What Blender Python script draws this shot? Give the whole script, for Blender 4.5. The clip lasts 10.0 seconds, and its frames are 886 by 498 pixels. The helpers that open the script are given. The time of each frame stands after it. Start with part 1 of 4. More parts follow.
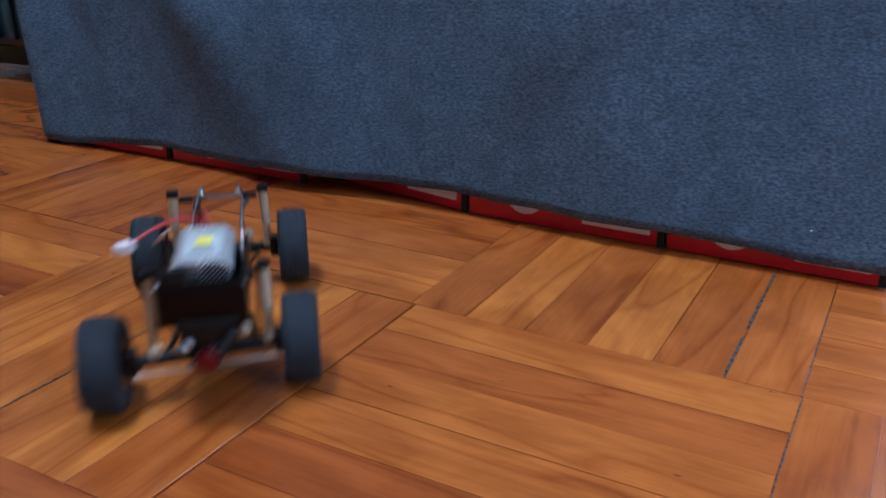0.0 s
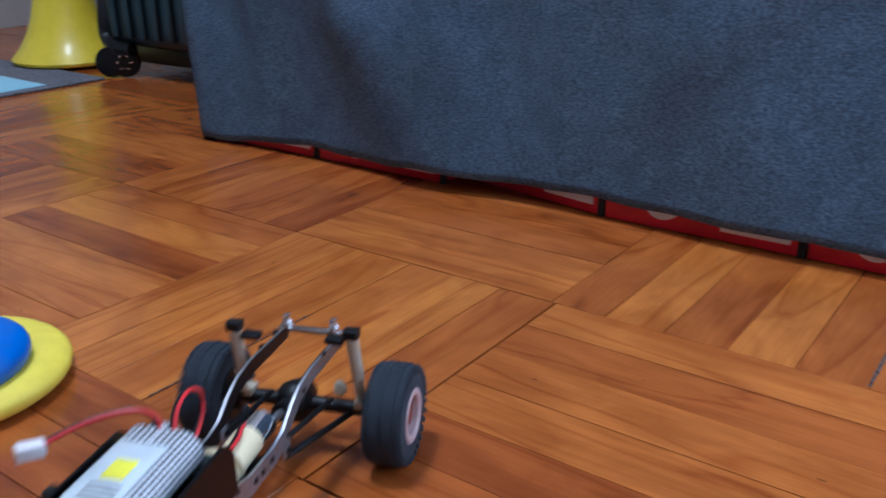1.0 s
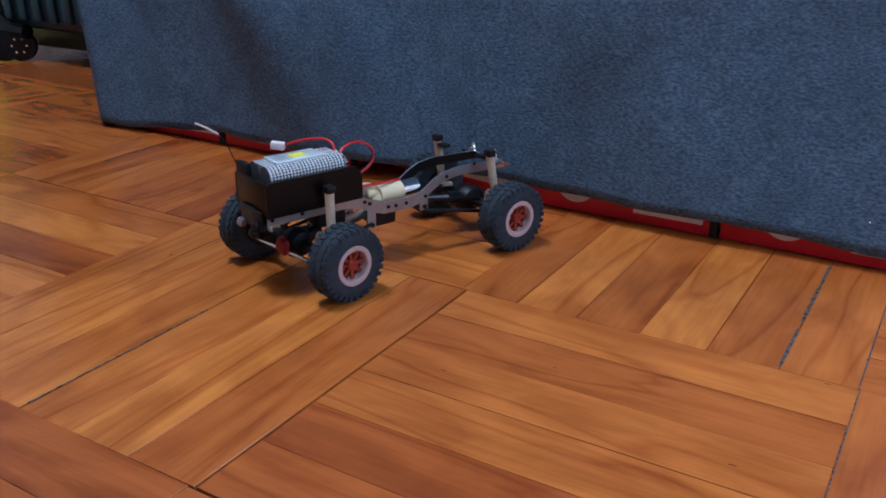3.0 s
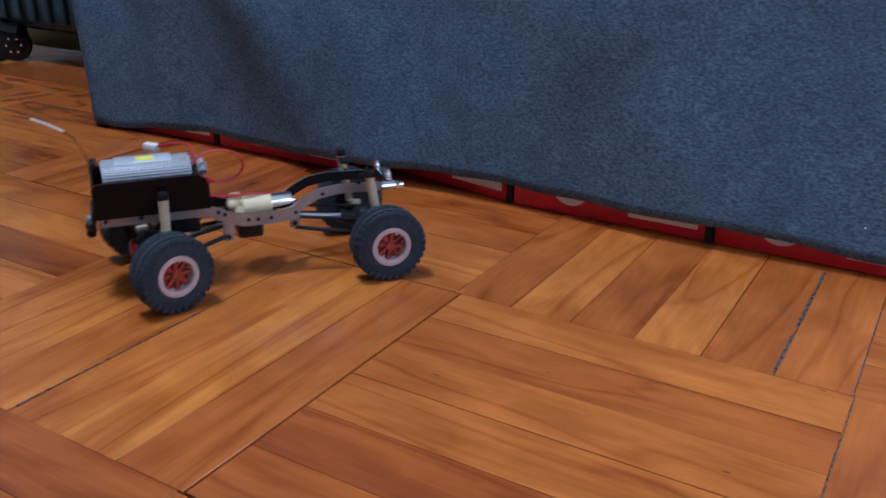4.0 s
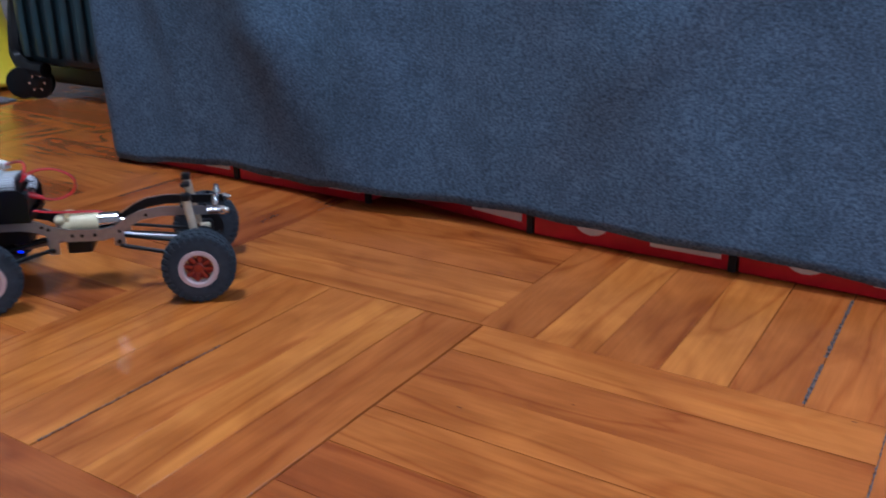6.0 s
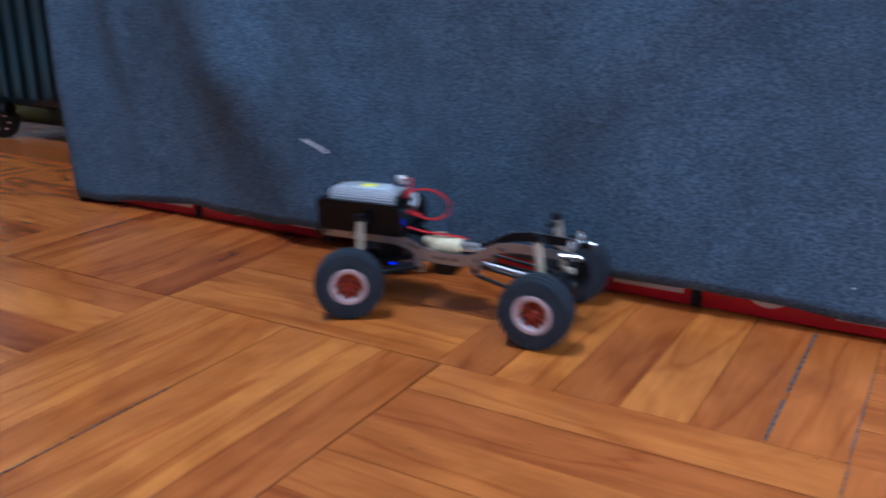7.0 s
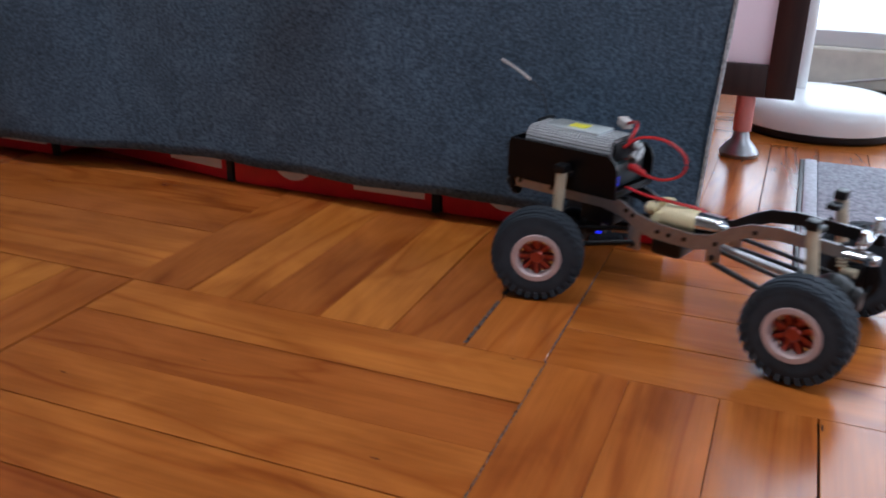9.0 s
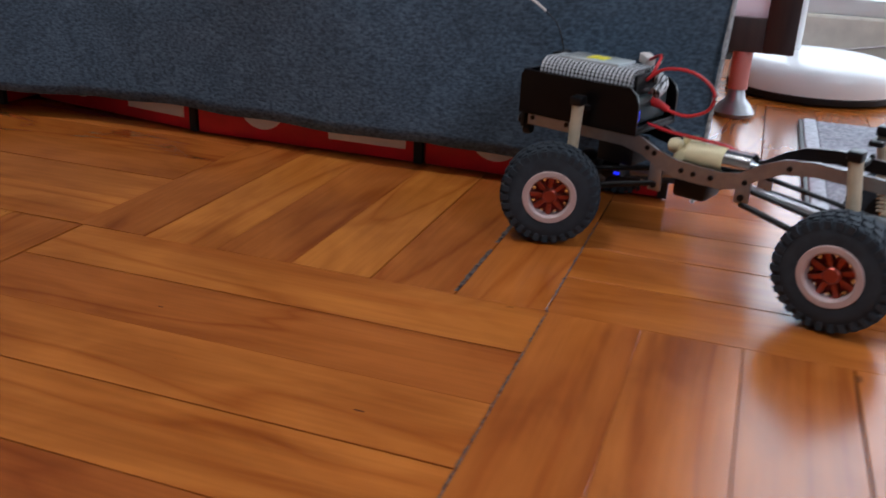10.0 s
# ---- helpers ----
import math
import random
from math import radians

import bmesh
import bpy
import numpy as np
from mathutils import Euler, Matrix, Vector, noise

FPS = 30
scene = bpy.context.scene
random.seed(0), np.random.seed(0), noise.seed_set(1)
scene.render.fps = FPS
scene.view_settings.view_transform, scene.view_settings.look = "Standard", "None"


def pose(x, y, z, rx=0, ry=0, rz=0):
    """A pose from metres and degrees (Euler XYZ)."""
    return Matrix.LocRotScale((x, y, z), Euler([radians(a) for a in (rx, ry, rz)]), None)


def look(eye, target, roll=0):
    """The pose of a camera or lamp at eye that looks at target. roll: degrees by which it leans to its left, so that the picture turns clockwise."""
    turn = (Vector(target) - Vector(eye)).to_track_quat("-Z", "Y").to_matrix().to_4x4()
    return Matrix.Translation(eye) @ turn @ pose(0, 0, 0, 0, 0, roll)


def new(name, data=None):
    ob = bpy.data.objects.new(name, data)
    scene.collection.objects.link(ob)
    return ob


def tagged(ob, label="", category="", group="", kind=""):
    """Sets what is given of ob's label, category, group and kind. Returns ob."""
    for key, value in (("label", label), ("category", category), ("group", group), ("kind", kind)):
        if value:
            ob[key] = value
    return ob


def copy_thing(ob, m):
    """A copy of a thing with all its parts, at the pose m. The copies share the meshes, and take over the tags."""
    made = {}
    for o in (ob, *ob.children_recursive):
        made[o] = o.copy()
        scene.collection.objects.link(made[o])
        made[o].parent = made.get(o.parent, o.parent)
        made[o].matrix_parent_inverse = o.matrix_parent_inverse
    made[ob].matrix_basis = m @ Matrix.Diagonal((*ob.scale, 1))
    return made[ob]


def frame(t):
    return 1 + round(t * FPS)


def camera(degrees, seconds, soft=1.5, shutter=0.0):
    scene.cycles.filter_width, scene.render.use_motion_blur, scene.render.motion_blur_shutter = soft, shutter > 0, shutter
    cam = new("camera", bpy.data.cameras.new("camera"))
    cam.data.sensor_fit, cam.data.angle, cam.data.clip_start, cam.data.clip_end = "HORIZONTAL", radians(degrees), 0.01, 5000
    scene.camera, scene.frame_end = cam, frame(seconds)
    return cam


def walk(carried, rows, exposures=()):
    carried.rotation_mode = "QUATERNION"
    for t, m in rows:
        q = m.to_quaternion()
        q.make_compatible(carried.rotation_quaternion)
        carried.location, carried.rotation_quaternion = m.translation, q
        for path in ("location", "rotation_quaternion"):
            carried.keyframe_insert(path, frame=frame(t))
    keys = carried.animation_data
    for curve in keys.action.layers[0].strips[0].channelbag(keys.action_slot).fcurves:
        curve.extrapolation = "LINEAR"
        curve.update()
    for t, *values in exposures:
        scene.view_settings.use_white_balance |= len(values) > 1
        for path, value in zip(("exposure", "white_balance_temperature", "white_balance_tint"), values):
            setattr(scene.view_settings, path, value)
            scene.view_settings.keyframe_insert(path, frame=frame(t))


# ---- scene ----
cam = camera(53.2, 10.0, 1.7, 0.8)
PATH = [
    (0, (0.342, -0.572, 0.312), (-0.548, 1.061, -0.425), 0.2),
    (0.3, (0.334, -0.582, 0.316), (-0.557, 1.044, -0.434), 0.6),
    (0.5, (0.337, -0.577, 0.312), (-0.613, 1.018, -0.431), 0.1),
    (0.6, (0.34, -0.585, 0.323), (-0.647, 0.981, -0.436), -0.5),
    (1, (0.336, -0.613, 0.321), (-0.768, 0.887, -0.408), -0.6),
    (1.2, (0.34, -0.612, 0.323), (-0.785, 0.865, -0.419), -0.7),
    (1.5, (0.337, -0.612, 0.32), (-0.791, 0.866, -0.417), -0.8),
    (1.8, (0.329, -0.609, 0.319), (-0.769, 0.887, -0.427), -0.5),
    (2, (0.338, -0.59, 0.313), (-0.76, 0.911, -0.421), -1.0),
    (2.1, (0.336, -0.587, 0.315), (-0.74, 0.928, -0.424), -0.8),
    (2.5, (0.332, -0.577, 0.31), (-0.672, 0.985, -0.433), -0.5),
    (3, (0.335, -0.581, 0.312), (-0.627, 0.998, -0.45), 0.0),
    (4.5, (0.334, -0.574, 0.309), (-0.621, 1.017, -0.437), 0.6),
    (5, (0.337, -0.569, 0.306), (-0.615, 1.029, -0.43), 0.7),
    (5.2, (0.336, -0.565, 0.306), (-0.614, 1.03, -0.436), 0.4),
    (6.5, (0.328, -0.581, 0.31), (-0.694, 1.015, -0.328), -0.4),
    (7, (0.34, -0.556, 0.303), (-0.638, 1.079, -0.304), -0.5),
    (7.5, (0.367, -0.516, 0.3), (-0.459, 1.171, -0.387), 1.2),
    (8, (0.4, -0.481, 0.28), (-0.334, 1.229, -0.453), 2.0),
    (8.5, (0.401, -0.473, 0.276), (-0.293, 1.245, -0.476), 1.3),
    (9, (0.417, -0.458, 0.255), (-0.254, 1.277, -0.478), 1.3),
    (9.5, (0.419, -0.448, 0.231), (-0.214, 1.293, -0.521), 2.9),
    (10, (0.391, -0.422, 0.205), (-0.208, 1.333, -0.543), 2.5),
]
walk(cam, [(t, look(eye, target, roll)) for t, eye, target, roll in PATH], [(0, -0.12, 4750, 10), (2.0, -0.1, 4750, 10), (5.2, -0.08, 4750, 10), (6.5, 0.05, 4700, 10), (7.0, 0.05, 4550, 10), (7.5, -0.2, 4850, 10), (8.0, -0.57, 5250, 10), (9.0, -0.6, 5650, 10), (10, -0.6, 5850, 10)])

# ---- light ----
world = bpy.data.worlds.new("sky")
scene.world = world
world.use_nodes = True
wn = world.node_tree
sky = wn.nodes.new("ShaderNodeTexSky")
sky.sky_type, sky.sun_disc = "NISHITA", False
sky.sun_elevation, sky.sun_rotation = radians(40), radians(20)
wn.links.new(sky.outputs["Color"], wn.nodes["Background"].inputs["Color"])
wn.nodes["Background"].inputs["Strength"].default_value = 0.12


def area(name, m, w, h, watts, colour):
    data = bpy.data.lights.new(name, "AREA")
    data.shape, data.size, data.size_y, data.energy, data.color = "RECTANGLE", w, h, watts, colour
    ob = new(name, data)
    ob.matrix_world = m
    return ob


# daylight in the glazed balcony door, and an added fill in an unseen east opening
area("door_daylight", pose(1.05, 0.985, 1.05, -90, 0, 0), 1.5, 1.8, 21, (0.88, 0.95, 1.0))
area("window_daylight", pose(1.86, -0.85, 1.5, 0, 90, 0), 1.2, 1.5, 34, (0.92, 0.96, 1.0))

# unseen ceiling lamp brightening the floor, guessed from highlights on yellow and blue plastic
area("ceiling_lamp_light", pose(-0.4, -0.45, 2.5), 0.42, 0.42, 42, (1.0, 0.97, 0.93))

# ---- materials ----


def material(name, colour, rough=0.5, metal=0.0, grain=0.0, scale=60.0, bump=0.0, stretch=(1, 1, 1), blotch=0.0, coat=0.0, emit=None, spec=0.5, fade=0.0):
    """Colour varied at two scales, with fine relief."""
    mat = bpy.data.materials.new(name)
    mat.use_nodes = True
    t = mat.node_tree
    b = t.nodes["Principled BSDF"]
    b.inputs["Roughness"].default_value, b.inputs["Metallic"].default_value = rough, metal
    b.inputs["Coat Weight"].default_value, b.inputs["Coat Roughness"].default_value = coat, 0.15
    b.inputs["Specular IOR Level"].default_value = spec
    b.inputs["Base Color"].default_value = (*colour, 1)
    if emit:
        b.inputs["Emission Color"].default_value, b.inputs["Emission Strength"].default_value = (*emit[:3], 1), emit[3]
    if grain or blotch or bump:
        co = t.nodes.new("ShaderNodeTexCoord")
        mp = t.nodes.new("ShaderNodeMapping")
        mp.inputs["Scale"].default_value = stretch
        t.links.new(co.outputs["Object"], mp.inputs["Vector"])
        n1 = t.nodes.new("ShaderNodeTexNoise")
        n1.inputs["Scale"].default_value, n1.inputs["Detail"].default_value = scale, 5
        n2 = t.nodes.new("ShaderNodeTexNoise")
        n2.inputs["Scale"].default_value, n2.inputs["Detail"].default_value = scale / 12, 3
        t.links.new(mp.outputs["Vector"], n1.inputs["Vector"])
        t.links.new(co.outputs["Object"], n2.inputs["Vector"])
        last = None
        n3 = t.nodes.new("ShaderNodeTexNoise")
        n3.inputs["Scale"].default_value, n3.inputs["Detail"].default_value = 7.0, 2
        t.links.new(co.outputs["Object"], n3.inputs["Vector"])
        for node, amount in ((n1, grain), (n2, blotch), (n3, fade)):
            if not amount:
                continue
            ramp = t.nodes.new("ShaderNodeMapRange")
            ramp.inputs["From Min"].default_value, ramp.inputs["From Max"].default_value = 0.3, 0.7
            ramp.inputs["To Min"].default_value, ramp.inputs["To Max"].default_value = 1 - amount, 1 + amount
            t.links.new(node.outputs["Fac"], ramp.inputs["Value"])
            mix = t.nodes.new("ShaderNodeVectorMath")
            mix.operation = "MULTIPLY"
            if last:
                t.links.new(last, mix.inputs[0])
            else:
                mix.inputs[0].default_value = colour
            t.links.new(ramp.outputs["Result"], mix.inputs[1])
            last = mix.outputs["Vector"]
        if last:
            t.links.new(last, b.inputs["Base Color"])
        if bump:
            bp = t.nodes.new("ShaderNodeBump")
            bp.inputs["Strength"].default_value, bp.inputs["Distance"].default_value = bump, 0.001
            t.links.new(n1.outputs["Fac"], bp.inputs["Height"])
            t.links.new(bp.outputs["Normal"], b.inputs["Normal"])
    return mat


def wood_floor():
    """Varnished parquet: tone by the plank, long grain with darker figure, worn gloss."""
    mat = bpy.data.materials.new("parquet_wood")
    mat.use_nodes = True
    t = mat.node_tree
    N, K = t.nodes.new, t.links.new
    b = t.nodes["Principled BSDF"]
    co, info = N("ShaderNodeTexCoord"), N("ShaderNodeObjectInfo")
    geo = N("ShaderNodeNewGeometry")
    add = N("ShaderNodeMath")
    add.operation = "ADD"
    K(info.outputs["Random"], add.inputs[0])
    K(geo.outputs["Random Per Island"], add.inputs[1])
    # red: the plank's tone; green: how far the tone varies by the piece
    pair = N("ShaderNodeSeparateColor")
    K(info.outputs["Color"], pair.inputs[0])
    own = N("ShaderNodeMath")
    own.operation = "MULTIPLY_ADD"
    K(geo.outputs["Random Per Island"], own.inputs[0])
    K(pair.outputs[1], own.inputs[1])
    K(pair.outputs[0], own.inputs[2])
    mul = N("ShaderNodeMath")
    mul.operation, mul.inputs[1].default_value = "MULTIPLY", 37.0
    K(add.outputs[0], mul.inputs[0])
    off = N("ShaderNodeVectorMath")
    off.operation = "ADD"
    K(co.outputs["Object"], off.inputs[0])
    K(mul.outputs[0], off.inputs[1])
    mp = N("ShaderNodeMapping")
    mp.inputs["Scale"].default_value = (2.4, 18, 18)
    K(off.outputs[0], mp.inputs["Vector"])
    figure = N("ShaderNodeTexNoise")
    figure.inputs["Scale"].default_value, figure.inputs["Detail"].default_value, figure.inputs["Distortion"].default_value = 1.0, 4, 0.9
    K(mp.outputs[0], figure.inputs["Vector"])
    mp2 = N("ShaderNodeMapping")
    mp2.inputs["Scale"].default_value = (7, 170, 170)
    K(off.outputs[0], mp2.inputs["Vector"])
    fine = N("ShaderNodeTexNoise")
    fine.inputs["Scale"].default_value, fine.inputs["Detail"].default_value = 2.0, 3
    K(mp2.outputs[0], fine.inputs["Vector"])
    tone = N("ShaderNodeValToRGB")
    e = tone.color_ramp.elements
    e[0].position, e[0].color = 0.0, (0.245, 0.06, 0.0118, 1)
    e[1].position, e[1].color = 1.0, (0.5, 0.172, 0.026, 1)
    m1 = tone.color_ramp.elements.new(0.35)
    m1.color = (0.34, 0.094, 0.0165, 1)
    m2 = tone.color_ramp.elements.new(0.7)
    m2.color = (0.44, 0.14, 0.0225, 1)
    K(own.outputs[0], tone.inputs["Fac"])
    streak = N("ShaderNodeValToRGB")
    s = streak.color_ramp.elements
    s[0].position, s[0].color = 0.30, (0.74, 0.63, 0.57, 1)
    s[1].position, s[1].color = 0.42, (1, 1, 1, 1)
    s2 = streak.color_ramp.elements.new(0.72)
    s2.color = (1.12, 1.11, 1.06, 1)
    K(figure.outputs["Fac"], streak.inputs["Fac"])
    fl = N("ShaderNodeMapRange")
    fl.inputs["From Min"].default_value, fl.inputs["From Max"].default_value = 0.3, 0.7
    fl.inputs["To Min"].default_value, fl.inputs["To Max"].default_value = 0.9, 1.06
    K(fine.outputs["Fac"], fl.inputs["Value"])
    a1, a2 = N("ShaderNodeVectorMath"), N("ShaderNodeVectorMath")
    a1.operation = a2.operation = "MULTIPLY"
    K(tone.outputs["Color"], a1.inputs[0])
    K(streak.outputs["Color"], a1.inputs[1])
    K(a1.outputs[0], a2.inputs[0])
    K(fl.outputs[0], a2.inputs[1])
    vein = N("ShaderNodeValToRGB")
    v = vein.color_ramp.elements
    v[0].position, v[0].color = 0.455, (1, 1, 1, 1)
    v[1].position, v[1].color = 0.53, (1, 1, 1, 1)
    dark = vein.color_ramp.elements.new(0.485)
    dark.color = (0.76, 0.65, 0.6, 1)
    soft = vein.color_ramp.elements.new(0.5)
    soft.color = (0.88, 0.82, 0.78, 1)
    wave = N("ShaderNodeTexNoise")
    wave.inputs["Scale"].default_value, wave.inputs["Detail"].default_value, wave.inputs["Distortion"].default_value = 0.55, 2, 1.3
    K(mp.outputs[0], wave.inputs["Vector"])
    K(wave.outputs["Fac"], vein.inputs["Fac"])
    a3 = N("ShaderNodeVectorMath")
    a3.operation = "MULTIPLY"
    K(a2.outputs[0], a3.inputs[0])
    K(vein.outputs["Color"], a3.inputs[1])
    # patches of worn and darkened varnish
    mott = N("ShaderNodeTexNoise")
    mott.inputs["Scale"].default_value, mott.inputs["Detail"].default_value, mott.inputs["Distortion"].default_value = 16, 3, 0.6
    mp4 = N("ShaderNodeMapping")
    mp4.inputs["Scale"].default_value = (0.7, 1.6, 1.6)
    K(off.outputs[0], mp4.inputs["Vector"])
    K(mp4.outputs[0], mott.inputs["Vector"])
    patch = N("ShaderNodeValToRGB")
    pe = patch.color_ramp.elements
    pe[0].position, pe[0].color = 0.32, (0.78, 0.70, 0.64, 1)
    pe[1].position, pe[1].color = 0.66, (1.14, 1.15, 1.12, 1)
    K(mott.outputs["Fac"], patch.inputs["Fac"])
    a4 = N("ShaderNodeVectorMath")
    a4.operation = "MULTIPLY"
    K(a3.outputs[0], a4.inputs[0])
    K(patch.outputs["Color"], a4.inputs[1])
    # short dark pores and nail marks along the grain
    mp3 = N("ShaderNodeMapping")
    mp3.inputs["Scale"].default_value = (20, 95, 95)
    K(off.outputs[0], mp3.inputs["Vector"])
    speck = N("ShaderNodeTexVoronoi")
    speck.inputs["Scale"].default_value = 1.0
    K(mp3.outputs[0], speck.inputs["Vector"])
    pick = N("ShaderNodeSeparateColor")
    K(speck.outputs["Color"], pick.inputs[0])
    size = N("ShaderNodeMapRange")
    size.inputs["From Min"].default_value, size.inputs["From Max"].default_value = 0.8, 1.0
    size.inputs["To Min"].default_value, size.inputs["To Max"].default_value = 0.0, 0.085
    K(pick.outputs[0], size.inputs["Value"])
    near = N("ShaderNodeMath")
    near.operation = "LESS_THAN"
    K(speck.outputs["Distance"], near.inputs[0])
    K(size.outputs[0], near.inputs[1])
    mark = N("ShaderNodeMix")
    mark.data_type, mark.blend_type = "RGBA", "MIX"
    mark.inputs[7].default_value = (0.09, 0.03, 0.012, 1)
    K(near.outputs[0], mark.inputs["Factor"])
    K(a4.outputs[0], mark.inputs[6])
    K(mark.outputs[2], b.inputs["Base Color"])
    wear = N("ShaderNodeTexNoise")
    wear.inputs["Scale"].default_value, wear.inputs["Detail"].default_value = 14, 4
    K(off.outputs[0], wear.inputs["Vector"])
    rr = N("ShaderNodeMapRange")
    rr.inputs["To Min"].default_value, rr.inputs["To Max"].default_value = 0.12, 0.3
    K(wear.outputs["Fac"], rr.inputs["Value"])
    K(rr.outputs[0], b.inputs["Roughness"])
    b.inputs["Coat Weight"].default_value, b.inputs["Coat Roughness"].default_value = 0.1, 0.2
    b.inputs["Specular IOR Level"].default_value = 0.4
    bp = N("ShaderNodeBump")
    bp.inputs["Strength"].default_value, bp.inputs["Distance"].default_value = 0.12, 0.0006
    K(fine.outputs["Fac"], bp.inputs["Height"])
    K(bp.outputs[0], b.inputs["Normal"])
    return mat


WOOD = wood_floor()
JOINT = material("dark_joint", (0.02, 0.012, 0.008), 0.9, grain=0.4, scale=200)
FILLER = material("grey_filler", (0.085, 0.06, 0.05), 0.95, spec=0.1, grain=0.85, scale=260, bump=0.6)
WALL = material("painted_wall", (0.42, 0.4, 0.375), 0.85, grain=0.05, scale=90, bump=0.1, blotch=0.06)
CREAM = material("cream_stone", (0.85, 0.82, 0.72), 0.5, grain=0.08, scale=40, blotch=0.1)
WHITE = material("white_plastic", (0.82, 0.83, 0.84), 0.28, grain=0.02, scale=30, coat=0.3)
CLOTH = material("denim_felt", (0.076, 0.114, 0.162), 0.95, grain=0.46, scale=430, bump=0.5, stretch=(0.65, 0.65, 1.25), blotch=0.12, spec=0.15, fade=0.1)
HEM = material("frayed_hem", (0.4, 0.41, 0.43), 0.95, grain=0.4, scale=400)
RED = material("red_carton", (0.56, 0.006, 0.02), 0.3, grain=0.12, scale=50, blotch=0.15)
LABEL = material("white_label", (0.72, 0.68, 0.67), 0.5, grain=0.06, scale=80)
BLACKGAP = material("black_divider", (0.012, 0.011, 0.012), 0.8)
RUBBER = material("dusty_rubber", (0.029, 0.037, 0.048), 0.8, spec=0.3, grain=0.22, scale=120, bump=0.3, blotch=0.2)
RIMPINK = material("rim_ring", (0.54, 0.41, 0.405), 0.45, metal=0.1, grain=0.06, scale=90)
COPPER = material("copper_rim", (0.36, 0.075, 0.05), 0.28, metal=0.75, grain=0.15, scale=150)
STEEL = material("rail_steel", (0.36, 0.36, 0.38), 0.42, metal=0.9, grain=0.1, scale=180, blotch=0.12)
CHROME = material("chrome", (0.8, 0.82, 0.84), 0.12, metal=1.0)
BLACK = material("black_plastic", (0.005, 0.005, 0.006), 0.42, grain=0.2, scale=120, spec=0.3)
BOXBLACK = material("battery_box", (0.0035, 0.003, 0.0035), 0.28, grain=0.2, scale=80, spec=0.2)
SHOCK = material("shock_alloy", (0.56, 0.49, 0.36), 0.4, metal=0.15, grain=0.1, scale=120)
CREAMPLASTIC = material("cream_plastic", (0.72, 0.62, 0.38), 0.45, grain=0.05, scale=90)
REDWIRE = material("red_wire", (0.55, 0.02, 0.025), 0.4)
YELLOW = material("yellow_plastic", (0.82, 0.62, 0.02), 0.42, grain=0.04, scale=60, coat=0.2)
YELLOWFOAM = material("yellow_vinyl", (0.84, 0.68, 0.06), 0.5, grain=0.06, scale=80, bump=0.15, blotch=0.05)
BLUE = material("blue_vinyl", (0.015, 0.13, 0.55), 0.4, grain=0.06, scale=80, blotch=0.08)
RUG = material("grey_rug", (0.16, 0.16, 0.18), 0.95, grain=0.5, scale=160, bump=0.7, blotch=0.1, spec=0.1)
MATGREY = material("grey_mat", (0.32, 0.325, 0.36), 0.95, grain=0.4, scale=220, bump=0.7, blotch=0.08, spec=0.1)
RUGBORDER = material("rug_border", (0.45, 0.46, 0.5), 0.9, grain=0.25, scale=200, bump=0.4)
PALEBLUE = material("pale_blue", (0.36, 0.62, 0.74), 0.7, grain=0.08, scale=120)
TEAL = material("teal_shell", (0.0048, 0.0132, 0.0174), 0.35, grain=0.15, scale=70, blotch=0.2)
BROWN = material("wenge_board", (0.034, 0.021, 0.018), 0.45, grain=0.35, scale=90, stretch=(1, 1, 0.08), blotch=0.1)
SALMON = material("salmon_plastic", (0.6, 0.22, 0.19), 0.4, grain=0.05, scale=60)
BLUELED = material("blue_led", (0.01, 0.02, 0.4), 0.3, emit=(0.02, 0.03, 1.0, 1.6))
ESC = material("controller_teal", (0.012, 0.022, 0.024), 0.4, grain=0.2, scale=90)
YSTICK = material("yellow_sticker", (0.85, 0.78, 0.04), 0.4)
DARKRED = material("dark_red_alloy", (0.2, 0.012, 0.016), 0.35, metal=0.5)
SILVERLABEL = material("battery_label", (0.6, 0.66, 0.68), 0.25, grain=0.1, scale=60, coat=0.5)
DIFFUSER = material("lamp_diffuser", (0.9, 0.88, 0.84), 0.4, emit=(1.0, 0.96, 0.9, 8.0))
GLASSY = material("bright_sky_pane", (0.8, 0.85, 0.9), 0.2, emit=(0.86, 0.94, 1.0, 3.0))


